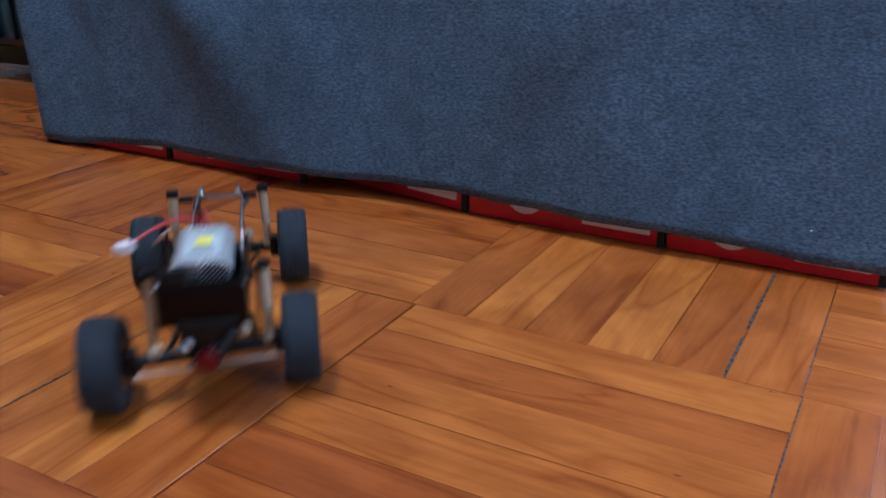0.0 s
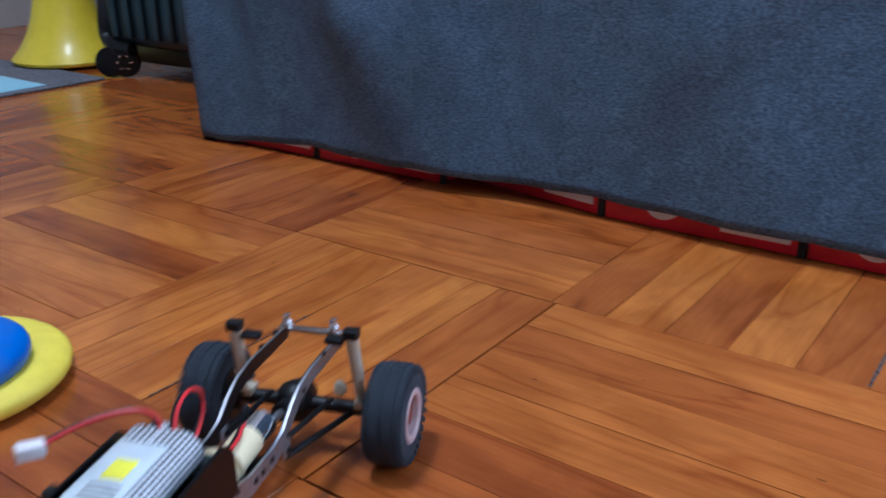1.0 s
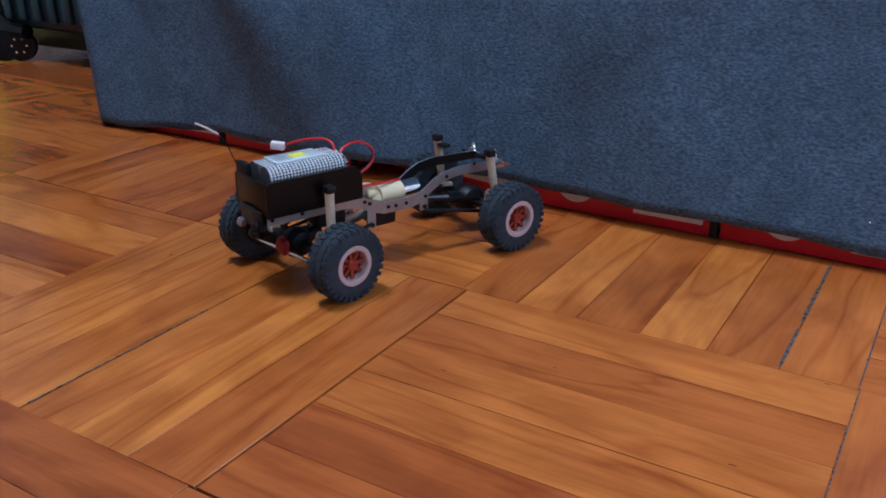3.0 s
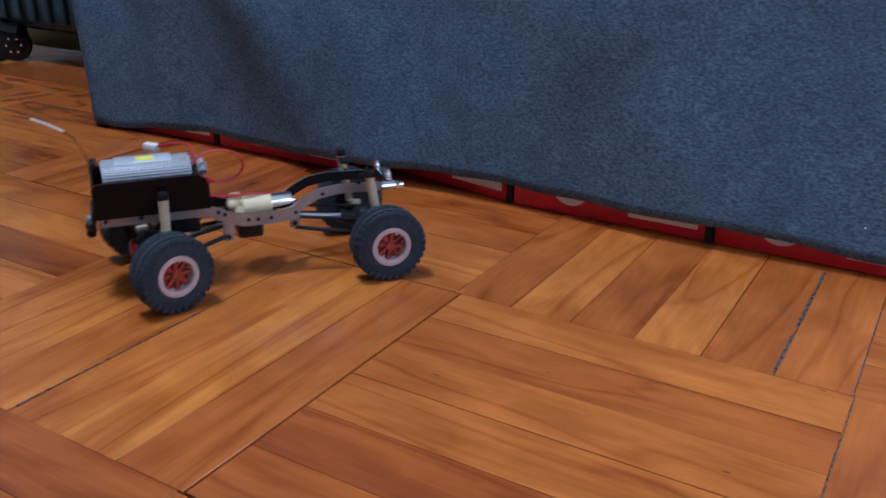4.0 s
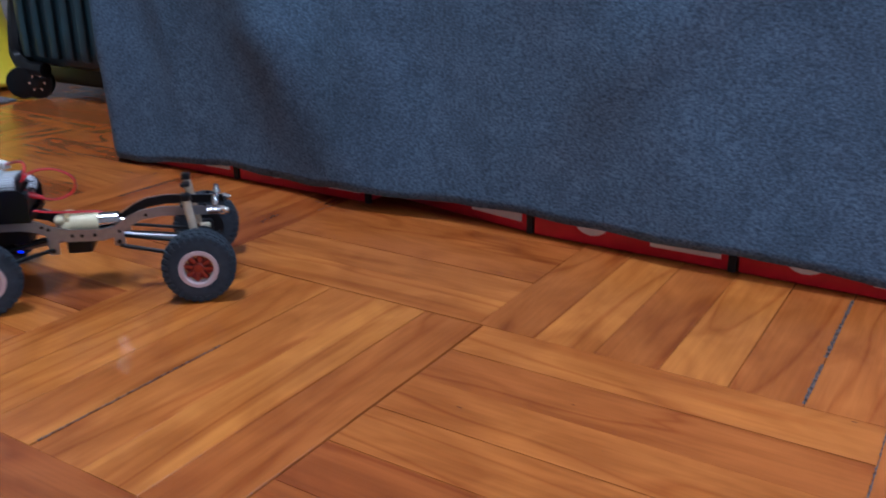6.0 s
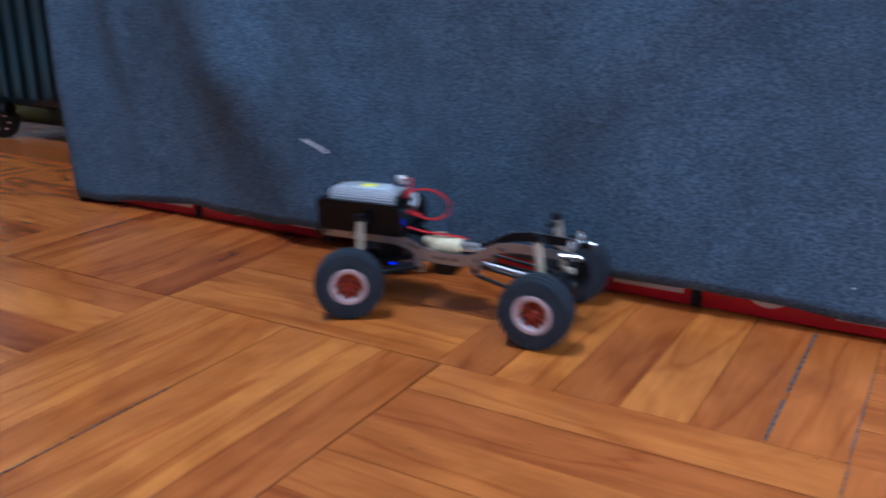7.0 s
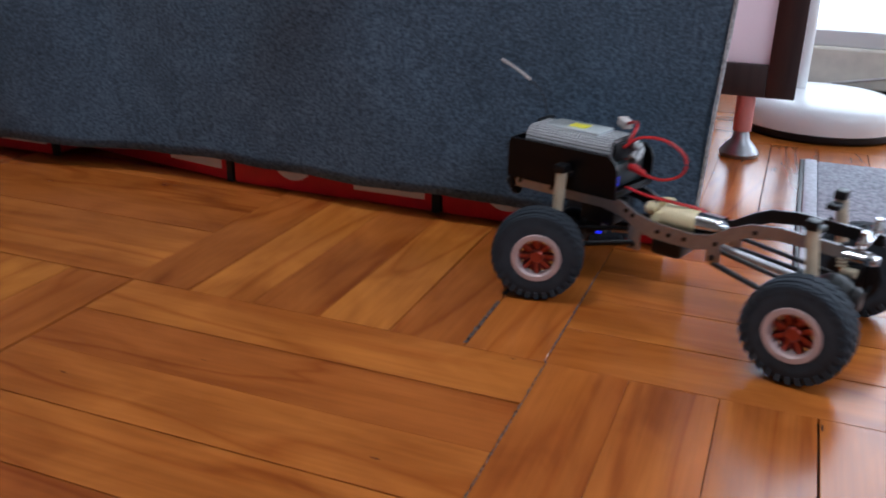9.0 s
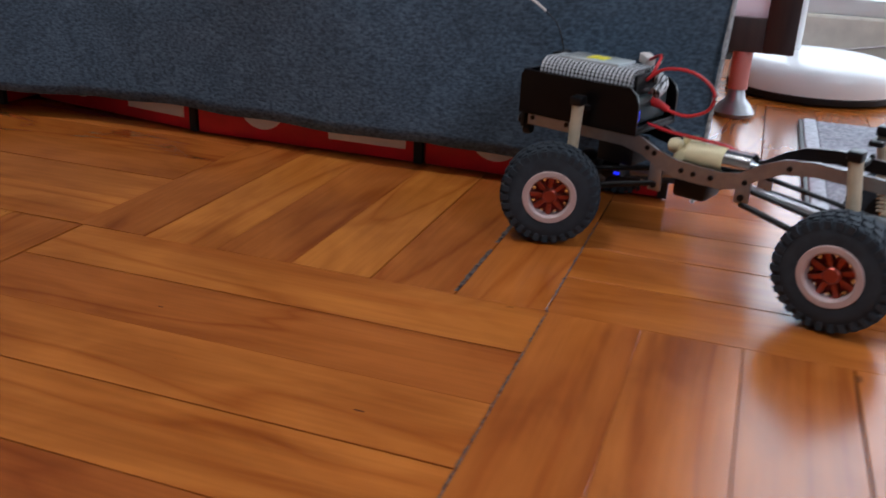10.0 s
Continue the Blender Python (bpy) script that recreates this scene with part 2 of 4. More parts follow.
def weave():
    """Black and silver woven wrap of the battery."""
    mat = bpy.data.materials.new("woven_wrap")
    mat.use_nodes = True
    t = mat.node_tree
    b = t.nodes["Principled BSDF"]
    co = t.nodes.new("ShaderNodeTexCoord")
    split, join = t.nodes.new("ShaderNodeSeparateXYZ"), t.nodes.new("ShaderNodeCombineXYZ")
    side, down = t.nodes.new("ShaderNodeMath"), t.nodes.new("ShaderNodeMath")
    side.operation, down.operation = "ABSOLUTE", "SUBTRACT"
    mp = t.nodes.new("ShaderNodeMapping")
    mp.inputs["Rotation"].default_value = (0, 0, radians(45))
    ch = t.nodes.new("ShaderNodeTexChecker")
    ch.inputs["Scale"].default_value = 480
    ch.inputs["Color1"].default_value, ch.inputs["Color2"].default_value = (0.02, 0.02, 0.022, 1), (0.62, 0.64, 0.67, 1)
    t.links.new(co.outputs["Object"], split.inputs[0])
    t.links.new(split.outputs["Y"], side.inputs[0])
    t.links.new(split.outputs["Z"], down.inputs[0])
    t.links.new(side.outputs[0], down.inputs[1])
    t.links.new(split.outputs["X"], join.inputs["X"])
    join.inputs["Z"].default_value = 0.001
    t.links.new(down.outputs[0], join.inputs["Y"])
    t.links.new(join.outputs[0], mp.inputs["Vector"])
    t.links.new(mp.outputs["Vector"], ch.inputs["Vector"])
    t.links.new(ch.outputs["Color"], b.inputs["Base Color"])
    b.inputs["Roughness"].default_value = 0.3
    return mat


WEAVE = weave()


def frosted():
    """Pale board, made translucent so that the daylight behind brightens it."""
    mat = bpy.data.materials.new("frosted_board")
    mat.use_nodes = True
    tr = mat.node_tree
    b = tr.nodes["Principled BSDF"]
    b.inputs["Base Color"].default_value, b.inputs["Roughness"].default_value = (0.84, 0.75, 0.77, 1), 0.5
    through_light = tr.nodes.new("ShaderNodeBsdfTranslucent")
    through_light.inputs["Color"].default_value = (0.9, 0.8, 0.82, 1)
    mix = tr.nodes.new("ShaderNodeMixShader")
    mix.inputs["Fac"].default_value = 0.55
    tr.links.new(b.outputs[0], mix.inputs[1])
    tr.links.new(through_light.outputs[0], mix.inputs[2])
    tr.links.new(mix.outputs[0], tr.nodes["Material Output"].inputs["Surface"])
    return mat


FROSTED = frosted()

# ---- mesh helpers ----


def part(name, bm, mat, parent=None, label="", m=None, smooth=True):
    """Links a bmesh as one mesh object, under a thing or a part."""
    me = bpy.data.meshes.new(name)
    bmesh.ops.recalc_face_normals(bm, faces=bm.faces)
    bm.to_mesh(me)
    bm.free()
    me.materials.append(mat)
    if smooth:
        me.shade_smooth()
        me.set_sharp_from_angle(angle=radians(38))
    ob = new(name, me)
    if parent:
        ob.parent = parent
    if m is not None:
        ob.matrix_basis = m
    return tagged(ob, label=label)


def thing(name, label, category, m=None, group=""):
    ob = new(name)
    ob.empty_display_size = 0.02
    if m is not None:
        ob.matrix_basis = m
    return tagged(ob, label, category, group)


def box(bm, lo, hi, bevel=0.0, m=None):
    c = [(a + b) / 2 for a, b in zip(lo, hi)]
    s = [b - a for a, b in zip(lo, hi)]
    mm = Matrix.Translation(c) @ Matrix.Diagonal((*s, 1))
    made = bmesh.ops.create_cube(bm, size=1, matrix=(m @ mm) if m is not None else mm)["verts"]
    if bevel:
        edges = list({e for v in made for e in v.link_edges})
        bmesh.ops.bevel(bm, geom=edges, offset=bevel, segments=2, affect="EDGES", profile=0.5)
    return bm


def rod(bm, a, b, r, n=10, r2=None):
    a, b = Vector(a), Vector(b)
    d = b - a
    m = Matrix.Translation((a + b) / 2) @ d.to_track_quat("Z", "Y").to_matrix().to_4x4()
    bmesh.ops.create_cone(bm, cap_ends=True, segments=n, radius1=r, radius2=r if r2 is None else r2, depth=d.length, matrix=m)
    return bm


def tube(bm, pts, r, n=8):
    """A smooth wire through the points."""
    pts = [Vector(p) for p in pts]
    fine = []
    for i in range(len(pts) - 1):
        p0, p1, p2, p3 = pts[max(i - 1, 0)], pts[i], pts[i + 1], pts[min(i + 2, len(pts) - 1)]
        for k in range(6):
            u = k / 6
            fine.append(0.5 * (2 * p1 + (p2 - p0) * u + (2 * p0 - 5 * p1 + 4 * p2 - p3) * u * u + (3 * p1 - p0 - 3 * p2 + p3) * u ** 3))
    fine.append(pts[-1])
    rings = []
    for i, p in enumerate(fine):
        d = (fine[min(i + 1, len(fine) - 1)] - fine[max(i - 1, 0)]).normalized()
        q = d.to_track_quat("Z", "Y")
        rings.append([bm.verts.new(p + q @ Vector((r * math.cos(2 * math.pi * k / n), r * math.sin(2 * math.pi * k / n), 0))) for k in range(n)])
    for a, b in zip(rings, rings[1:]):
        for k in range(n):
            bm.faces.new((a[k], a[(k + 1) % n], b[(k + 1) % n], b[k]))
    bm.faces.new(rings[0])
    bm.faces.new(rings[-1])
    return bm


def lathe(bm, profile, n=40, m=None, loop=False):
    """Turns a profile of (radius, height) round the z axis."""
    rings = []
    for r, z in profile:
        ring = []
        for k in range(n):
            a = 2 * math.pi * k / n
            p = Vector((r * math.cos(a), r * math.sin(a), z))
            ring.append(bm.verts.new(m @ p if m is not None else p))
        rings.append(ring)
    for a, b in zip(rings, rings[1:]):
        for k in range(n):
            bm.faces.new((a[k], a[(k + 1) % n], b[(k + 1) % n], b[k]))
    if loop:
        for k in range(n):
            bm.faces.new((rings[-1][k], rings[-1][(k + 1) % n], rings[0][(k + 1) % n], rings[0][k]))
    else:
        bm.faces.new(rings[0])
        bm.faces.new(rings[-1])
    return bm


def plate(bm, outline, t, bevel=0.0):
    """A flat outline in x, z, thickened along y."""
    lo = [bm.verts.new((x, -t / 2, z)) for x, z in outline]
    hi = [bm.verts.new((x, t / 2, z)) for x, z in outline]
    bm.faces.new(lo)
    bm.faces.new(hi[::-1])
    n = len(outline)
    for k in range(n):
        bm.faces.new((lo[k], lo[(k + 1) % n], hi[(k + 1) % n], hi[k]))
    return bm


B = bmesh.new

# ---- the room ----
X0, X1, Y0, Y1, H = -2.2, 1.9, -3.2, 1.0, 2.6


def structure(name, bm, mat, label, category, smooth=False):
    return tagged(part(name, bm, mat, smooth=smooth), label, category, kind="structure")


floor = structure("floor", box(B(), (X0, Y0, -0.06), (X1, Y1 + 0.3, -0.004)), JOINT, "varnished orange-brown parquet floor in a basket weave", "floor")
structure("ceiling", box(B(), (X0, Y0, H), (X1, Y1, H + 0.1)), WALL, "plain white painted ceiling", "ceiling")
structure("wall_west", box(B(), (X0 - 0.12, Y0, 0), (X0, Y1, H)), WALL, "pale painted wall behind the yellow pedestal", "wall")
# the opening in this wall is unseen, cut for the added fill
bm = B()
box(bm, (X1, Y0, 0), (X1 + 0.12, -1.65, H))
box(bm, (X1, -0.05, 0), (X1 + 0.12, Y1, H))
box(bm, (X1, -1.65, 0), (X1 + 0.12, -0.05, 0.85))
box(bm, (X1, -1.65, 2.15), (X1 + 0.12, -0.05, H))
structure("wall_east", bm, WALL, "pale painted side wall, unseen, with an opening for the east fill", "wall")
bm = B()
box(bm, (X0, Y1, 0), (0.28, Y1 + 0.14, H))
box(bm, (1.82, Y1, 0), (X1, Y1 + 0.14, H))
box(bm, (0.28, Y1, 2.0), (1.82, Y1 + 0.14, H))
structure("wall_north", bm, WALL, "pale painted wall around the glazed balcony door", "wall")
structure("wall_south", box(B(), (X0, Y0 - 0.14, 0), (X1, Y0, H)), WALL, "pale painted wall behind the camera", "wall")
# unseen wall, added to keep the east light off the near floor
structure("wall_corner", box(B(), (0.85, Y0, 0), (0.95, -0.52, H)), WALL, "plain painted wall beside the camera, unseen, added to shade the near floor", "wall")
# fixture is unseen, built to go with the assumed overhead lamp
lamp = thing("ceiling_light", "round white flush ceiling light, switched on, unseen and assumed from highlights", "lamp", pose(-0.4, -0.45, H - 0.07))
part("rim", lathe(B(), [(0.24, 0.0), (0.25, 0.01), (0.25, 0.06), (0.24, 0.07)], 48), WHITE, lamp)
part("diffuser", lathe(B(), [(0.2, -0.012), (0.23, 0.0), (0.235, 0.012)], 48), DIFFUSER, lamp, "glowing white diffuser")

# the balcony door: cream threshold, white track, bright glass
door = structure("door_1", box(B(), (0.28, Y1 + 0.02, 0), (1.82, Y1 + 0.14, 0.061), 0.004), CREAM, "cream stone threshold of a glazed balcony door", "door")
part("track", box(B(), (0.28, Y1 + 0.03, 0.061), (1.82, Y1 + 0.14, 0.085), 0.003), WHITE, door, "white sliding track")
part("pane", box(B(), (0.28, Y1 + 0.1, 0.085), (1.82, Y1 + 0.106, 2.0)), GLASSY, door, "bright daylit pane", smooth=False)
part("door_frame", box(B(), (0.28, Y1 + 0.05, 0.085), (0.32, Y1 + 0.12, 2.0), 0.004), WHITE, door)
part("cable", tube(B(), [(0.45, Y1 + 0.012, 0.004), (0.6, Y1 + 0.014, 0.03), (0.78, Y1 + 0.014, 0.055), (1.0, Y1 + 0.016, 0.072)], 0.002, 6), LABEL, door, "thin grey cable along the threshold")

# ---- the draped stack of red cartons ----
CX0, CX1, CY = -0.728, 0.362, 0.215


def carton(x, w=0.213):
    """A red carton with a white label and a white half disc on its front."""
    d, h = 0.2, 0.25
    ob = thing("red_carton", "glossy red carton with white label, under the cloth", "box", pose(x, CY + 0.007, 0), "cartons under the cloth")
    part("body", box(B(), (0.002, 0, 0.001), (w, d, h), 0.002), RED, ob)
    part("front_label", box(B(), (w * 0.62, -0.0012, 0.0115), (w * 0.95, 0.001, 0.03), 0.0004), LABEL, ob, "white paper label")
    bm = B()
    rod(bm, (w * 0.32, -0.0012, 0.034), (w * 0.32, 0.001, 0.034), 0.0225, 28)
    part("emblem", bm, LABEL, ob, "white round emblem")
    # black strip across the joint to the next carton
    part("end_strip", box(B(), (w * 0.985, -0.0016, 0.001), (w + 0.004, 0.004, h), 0.0004), BLACKGAP, ob, "black strip at the carton end")
    return ob


first = carton(-0.062, 0.208)
carton(0.150, 0.19)
for k in (-3, -2):
    copy_thing(first, pose(-0.062 + 0.212 * k, CY + 0.007, 0))
copy_thing(first, pose(-0.271, CY + 0.045, 0, 0, 0, -10))
for k in (-3, -2, -1, 0):
    copy_thing(first, pose(-0.062 + 0.212 * k, CY + 0.016, 0.251))


LINT = (0.279, CY - 0.0095, 0.047)


# height of the lower edge along the front
LOW_X = (-0.80, -0.72, -0.66, -0.55, -0.48, -0.42, -0.36, -0.27, -0.21, -0.15, -0.06, 0.0, 0.08, 0.13, 0.16, 0.2, 0.28, 0.34, 0.37)
LOW_Z = (0.003, 0.003, 0.004, 0.0155, 0.0205, 0.0175, 0.015, 0.0155, 0.0195, 0.0245, 0.0255, 0.0235, 0.0205, 0.0195, 0.022, 0.0215, 0.017, 0.016, 0.017)


def cloth_sheet():
    """A heavy cloth over the stack: front with soft folds, rounded corner, side and top."""
    bm = B()
    nu, nz, top = 240, 50, 0.53
    front = CX1 - CX0
    side = 0.34
    total = front + side
    rows = []
    for j in range(nz + 1):
        v = j / nz
        row = []
        for i in range(nu + 1):
            s = CX1 + 0.0 - total * i / nu            # runs along the front, then round the corner
            low = float(np.interp(s, LOW_X, LOW_Z)) + 0.0008 * math.sin(s * 61)
            fall = 1 - 0.55 * v
            rise = min(1.0, v * 3.0)
            fold = 0.002 + 0.022 * math.exp(-((s + 0.70) / 0.04) ** 2) * (0.35 + 0.65 * rise)
            fold += 0.032 * math.exp(-((s + 0.385 - 0.16 * (0.3 - v)) / 0.07) ** 2) * rise * (1 - 0.5 * v)
            fold += 0.016 * math.exp(-((s + 0.30 - 0.10 * v) / 0.035) ** 2) * fall
            fold += 0.012 * math.exp(-((s + 0.25 + 0.02 * v) / 0.05) ** 2) * (1 - v)
            fold += 0.018 * math.exp(-((s + 0.12 - 0.5 * v) / 0.05) ** 2) * v
            fold += 0.012 * math.exp(-((s + 0.55 + 0.1 * v) / 0.02) ** 2) * v
            fold += 0.006 * math.exp(-((s - 0.12 + 0.2 * v) / 0.09) ** 2)
            fold += (0.002 + 0.003 * rise) * math.sin(s * 14 + 2 * v) * fall
            fold += 0.0025 * noise.noise(Vector((s * 16, v * 5, 3.1))) * (0.4 + 0.6 * rise)
            low += 0.45 * max(0.0, fold - 0.002) * (1 - rise)
            z = low + (top - low) * v
            r = 0.04
            if s > CX0 + r:
                x, y = s, CY - fold - 0.004
            else:
                u = CX0 + r - s
                if u < r * 1.57:
                    a = u / r
                    x, y = CX0 + r - r * math.sin(a), CY - fold * (1 - a / 1.57) - 0.004 + r * (1 - math.cos(a))
                else:
                    x, y = CX0 + 0.012 * math.sin((u - 1.57 * r) * 18), CY - 0.004 + r + (u - 1.57 * r)
            if s > 0.1:
                x += 0.055 * z * ((s - 0.1) / (CX1 - 0.1)) ** 2
            row.append(bm.verts.new((x, y, z)))
        rows.append(row)
    for a, b in zip(rows, rows[1:]):
        for k in range(nu):
            bm.faces.new((a[k], b[k], b[k + 1], a[k + 1]))
    # the top, back to the far edge
    back = [bm.verts.new((min(max(v.co.x, CX0), CX1), CY + 0.36, 0.53)) for v in rows[-1]]
    for k in range(nu):
        bm.faces.new((rows[-1][k], back[k], back[k + 1], rows[-1][k + 1]))
    return bm


cloth = tagged(part("cloth_cover", cloth_sheet(), CLOTH), "heavy blue-grey felt cloth draped over red cartons", "cloth")
mod = cloth.modifiers.new("thick", "SOLIDIFY")
mod.thickness, mod.offset = 0.0025, 0
part("hem", tube(B(), [(CX1 + 0.001 + 0.055 * (0.005 + 0.05 * k), CY - 0.006 + 0.002 * math.sin(k * 2.2), 0.005 + 0.05 * k) for k in range(11)], 0.0016, 6), HEM, cloth, "pale frayed raw edge")

part("lint", lathe(B(), [(0.0003, 0), (0.0009, 0.0005), (0.0003, 0.001)], 8, pose(*LINT)), LABEL, cloth, "white speck of lint")

# ---- beside the stack: framed panel, fan, mat ----
panel = thing("framed_panel", "pale panel in a dark brown wood frame on metal feet", "panel", pose(0.0, 0.0, 0))
PX0, PX1, PY, PZ = -0.25, 0.424, 0.535, 0.067
part("stile", box(B(), (PX1 - 0.03, PY, PZ), (PX1, PY + 0.02, 1.2), 0.001), BROWN, panel)
part("stile", box(B(), (PX0, PY, PZ), (PX0 + 0.03, PY + 0.02, 1.2), 0.001), BROWN, panel)
part("rail", box(B(), (PX0 + 0.03, PY + 0.0005, PZ), (PX1 - 0.03, PY + 0.02, PZ + 0.034), 0.001), BROWN, panel)
part("rail", box(B(), (PX0 + 0.03, PY + 0.0005, 1.166), (PX1 - 0.03, PY + 0.02, 1.2), 0.001), BROWN, panel)
part("board", box(B(), (PX0 + 0.03, PY + 0.008, PZ + 0.034), (PX1 - 0.03, PY + 0.016, 1.166)), FROSTED, panel, "pale pinkish board", smooth=False)
for fx in (0.376, -0.2):
    bm = lathe(B(), [(0.020, 0.0), (0.0215, 0.004), (0.016, 0.012), (0.010, 0.018), (0.007, 0.03)], 24, pose(fx, PY + 0.012, 0))
    foot = part("foot", bm, STEEL, panel, "brushed metal levelling foot")
    part("stem", rod(B(), (fx, PY + 0.012, 0.028), (fx, PY + 0.012, PZ), 0.010, 18), SALMON, foot, "salmon-pink tube")

fan = thing("fan_base", "white round pedestal fan base with black underside ring", "fan", pose(0.456, 0.730, 0))
part("base_ring", lathe(B(), [(0.094, 0.0), (0.0975, 0.003), (0.0975, 0.009), (0.094, 0.011)], 56), BLACK, fan, "black rubber ring")
part("dome", lathe(B(), [(0.0965, 0.010), (0.097, 0.018), (0.0965, 0.026), (0.094, 0.033), (0.088, 0.0385), (0.078, 0.0425), (0.06, 0.0455), (0.04, 0.047), (0.02, 0.0478), (0.002, 0.048)], 64), WHITE, fan, "white glossy dome")
part("pole", rod(B(), (-0.028, 0, 0.044), (-0.028, 0, 0.8), 0.009, 20), WHITE, fan, "white pole")

mat_ob = thing("floor_mat", "grey textured floor mat with pale border", "mat", pose(0.440, 0.382, 0))
part("field", box(B(), (0.017, -0.2, 0.0), (0.62, 0.153, 0.006), 0.002), MATGREY, mat_ob)
part("border", box(B(), (0.004, -0.205, 0.0), (0.017, 0.157, 0.0065), 0.002), RUGBORDER, mat_ob, "pale woven border")
part("edge", box(B(), (0.0, -0.207, 0.0), (0.004, 0.159, 0.005), 0.001), BLACK, mat_ob, "black bound edge")

# ---- at the far end: pedestal, suitcase, rug ----
pedestal = thing("plastic_pedestal", "yellow plastic pedestal flaring to a round foot", "stool", pose(-1.49, 0.496, 0.0055))
prof = [(0.113, 0.0), (0.121, 0.003), (0.123, 0.009), (0.115, 0.018), (0.1, 0.036), (0.085, 0.061), (0.072, 0.093), (0.062, 0.13), (0.057, 0.18), (0.057, 0.25), (0.066, 0.31)]
part("flared_foot", lathe(B(), prof, 64), YELLOW, pedestal)
part("rim", lathe(B(), [(0.064, 0.306), (0.071, 0.31), (0.071, 0.321), (0.06, 0.325)], 64), YELLOW, pedestal)

rug = thing("area_rug", "grey flat rug with a pale blue sheet of pattern", "rug", pose(-1.243, 0.41, 0, 0, 0, -1.0))
part("field", box(B(), (-0.86, -0.9, 0), (0, 0, 0.005), 0.002), RUG, rug)
part("blue_field", box(B(), (-0.85, -0.85, 0.004), (-0.022, -0.113, 0.0065), 0.001), PALEBLUE, rug, "pale blue field")


def suitcase():
    ob = thing("suitcase", "dark teal ribbed hard-shell suitcase on black spinner wheels", "suitcase", pose(-1.285, 0.447, 0))
    # depth drawn out so that the shell blocks light behind it
    w, d, z0, z1 = 0.50, 0.42, 0.06, 0.72
    part("shell", box(B(), (0, 0, z0), (w, d, z1), 0.03), TEAL, ob)
    for k in range(11):
        x = 0.035 + k * 0.043
        part("rib", box(B(), (x, -0.006, z0 + 0.02), (x + 0.022, 0.004, z1 - 0.03), 0.004), TEAL, ob)
    part("corner_guard", tube(B(), [(-0.012, 0.04, z0 + 0.2), (-0.016, 0.03, z0 + 0.12), (-0.008, 0.012, z0 + 0.05), (0.0, 0.006, z0 + 0.015), (0.03, 0.002, z0), (0.08, 0.006, z0 - 0.004)], 0.014), BLACK, ob, "black corner guard")
    # added black block that stands for shade in the gap below the shell
    part("bottom_frame", box(B(), (0.01, 0.06, 0.02), (w - 0.03, d - 0.01, z0 + 0.004), 0.004), BLACK, ob, "black block added for the shade under the shell")
    part("side_handle", tube(B(), [(-0.002, 0.1, 0.36), (-0.03, 0.1, 0.34), (-0.034, 0.1, 0.26), (-0.03, 0.1, 0.2), (-0.002, 0.1, 0.17)], 0.009), BLACK, ob, "black side handle")
    for cx, cy in ((0.04, 0.01), (w - 0.06, 0.03), (0.06, d - 0.03), (w - 0.06, d - 0.03)):
        fork = part("caster", box(B(), (cx - 0.012, cy - 0.012, 0.04), (cx + 0.012, cy + 0.012, z0 + 0.004), 0.004), BLACK, ob)
        for dx in (-0.014, 0.014):
            m = pose(cx + dx * 0.9, cy + dx * 0.6 - 0.012, 0.0305, 90, 0, 35)
            wh = lathe(B(), [(0.021, -0.0085), (0.029, -0.007), (0.0305, 0), (0.029, 0.007), (0.021, 0.0085)], 28, m)
            part("caster_wheel", wh, BLACK, fork)
            if dx < 0:
                continue
            bm = B()
            for k in range(6):
                a = k * math.pi / 3
                p = m @ Vector((0.014 * math.cos(a), 0.014 * math.sin(a), 0.0075))
                q = m @ Vector((0.014 * math.cos(a), 0.014 * math.sin(a), 0.0092))
                rod(bm, p, q, 0.0022, 8)
            part("spoke_studs", bm, CHROME, fork, "small bright studs")
    return ob


suitcase()

# ---- near: yellow and blue disc ----
disc = thing("toy_disc", "yellow vinyl ring disc with a blue domed cap", "toy", pose(-0.281, -0.376, 0))
ring = [(0.066 + 0.0195 * math.cos(radians(a)), 0.0112 + 0.0112 * math.sin(radians(a))) for a in range(-90, 136, 15)]
part("ring", lathe(B(), ring + [(0.049, 0.0185), (0.045, 0.0195), (0.038, 0.0195)], 72), YELLOWFOAM, disc)
dome = [(0.049 + 0.0115 * math.cos(radians(a)), 0.030 + 0.011 * math.sin(radians(a))) for a in range(-90, 76, 15)]
part("cap", lathe(B(), dome + [(0.04, 0.0418), (0.022, 0.043), (0.004, 0.0434)], 64, pose(0.013, -0.008, 0)), BLUE, disc, "glossy blue domed cap")

# ---- the toy truck chassis ----
WB, TR, HALF = 0.177, 0.0315, 0.070    # wheelbase, tyre radius, half width over the tyres
FAR = {-1: 0.009, 1: 0.002}    # how much further out the port wheels stand
SKEW = {-1: 0.15, 1: 0.0}     # the axle under the battery box sits a little askew


def tyre_mesh():
    bm = B()
    w = 0.0115
    prof = [(0.0165, -w), (0.021, -w - 0.0006), (0.026, -w), (0.0290, -w + 0.0015), (0.0301, -w + 0.004), (0.0304, 0), (0.0301, w - 0.004), (0.0290, w - 0.0015), (0.026, w), (0.021, w + 0.0006), (0.0165, w)]
    lathe(bm, prof, 44, pose(0, 0, 0, 90, 0, 0), True)
    return bm


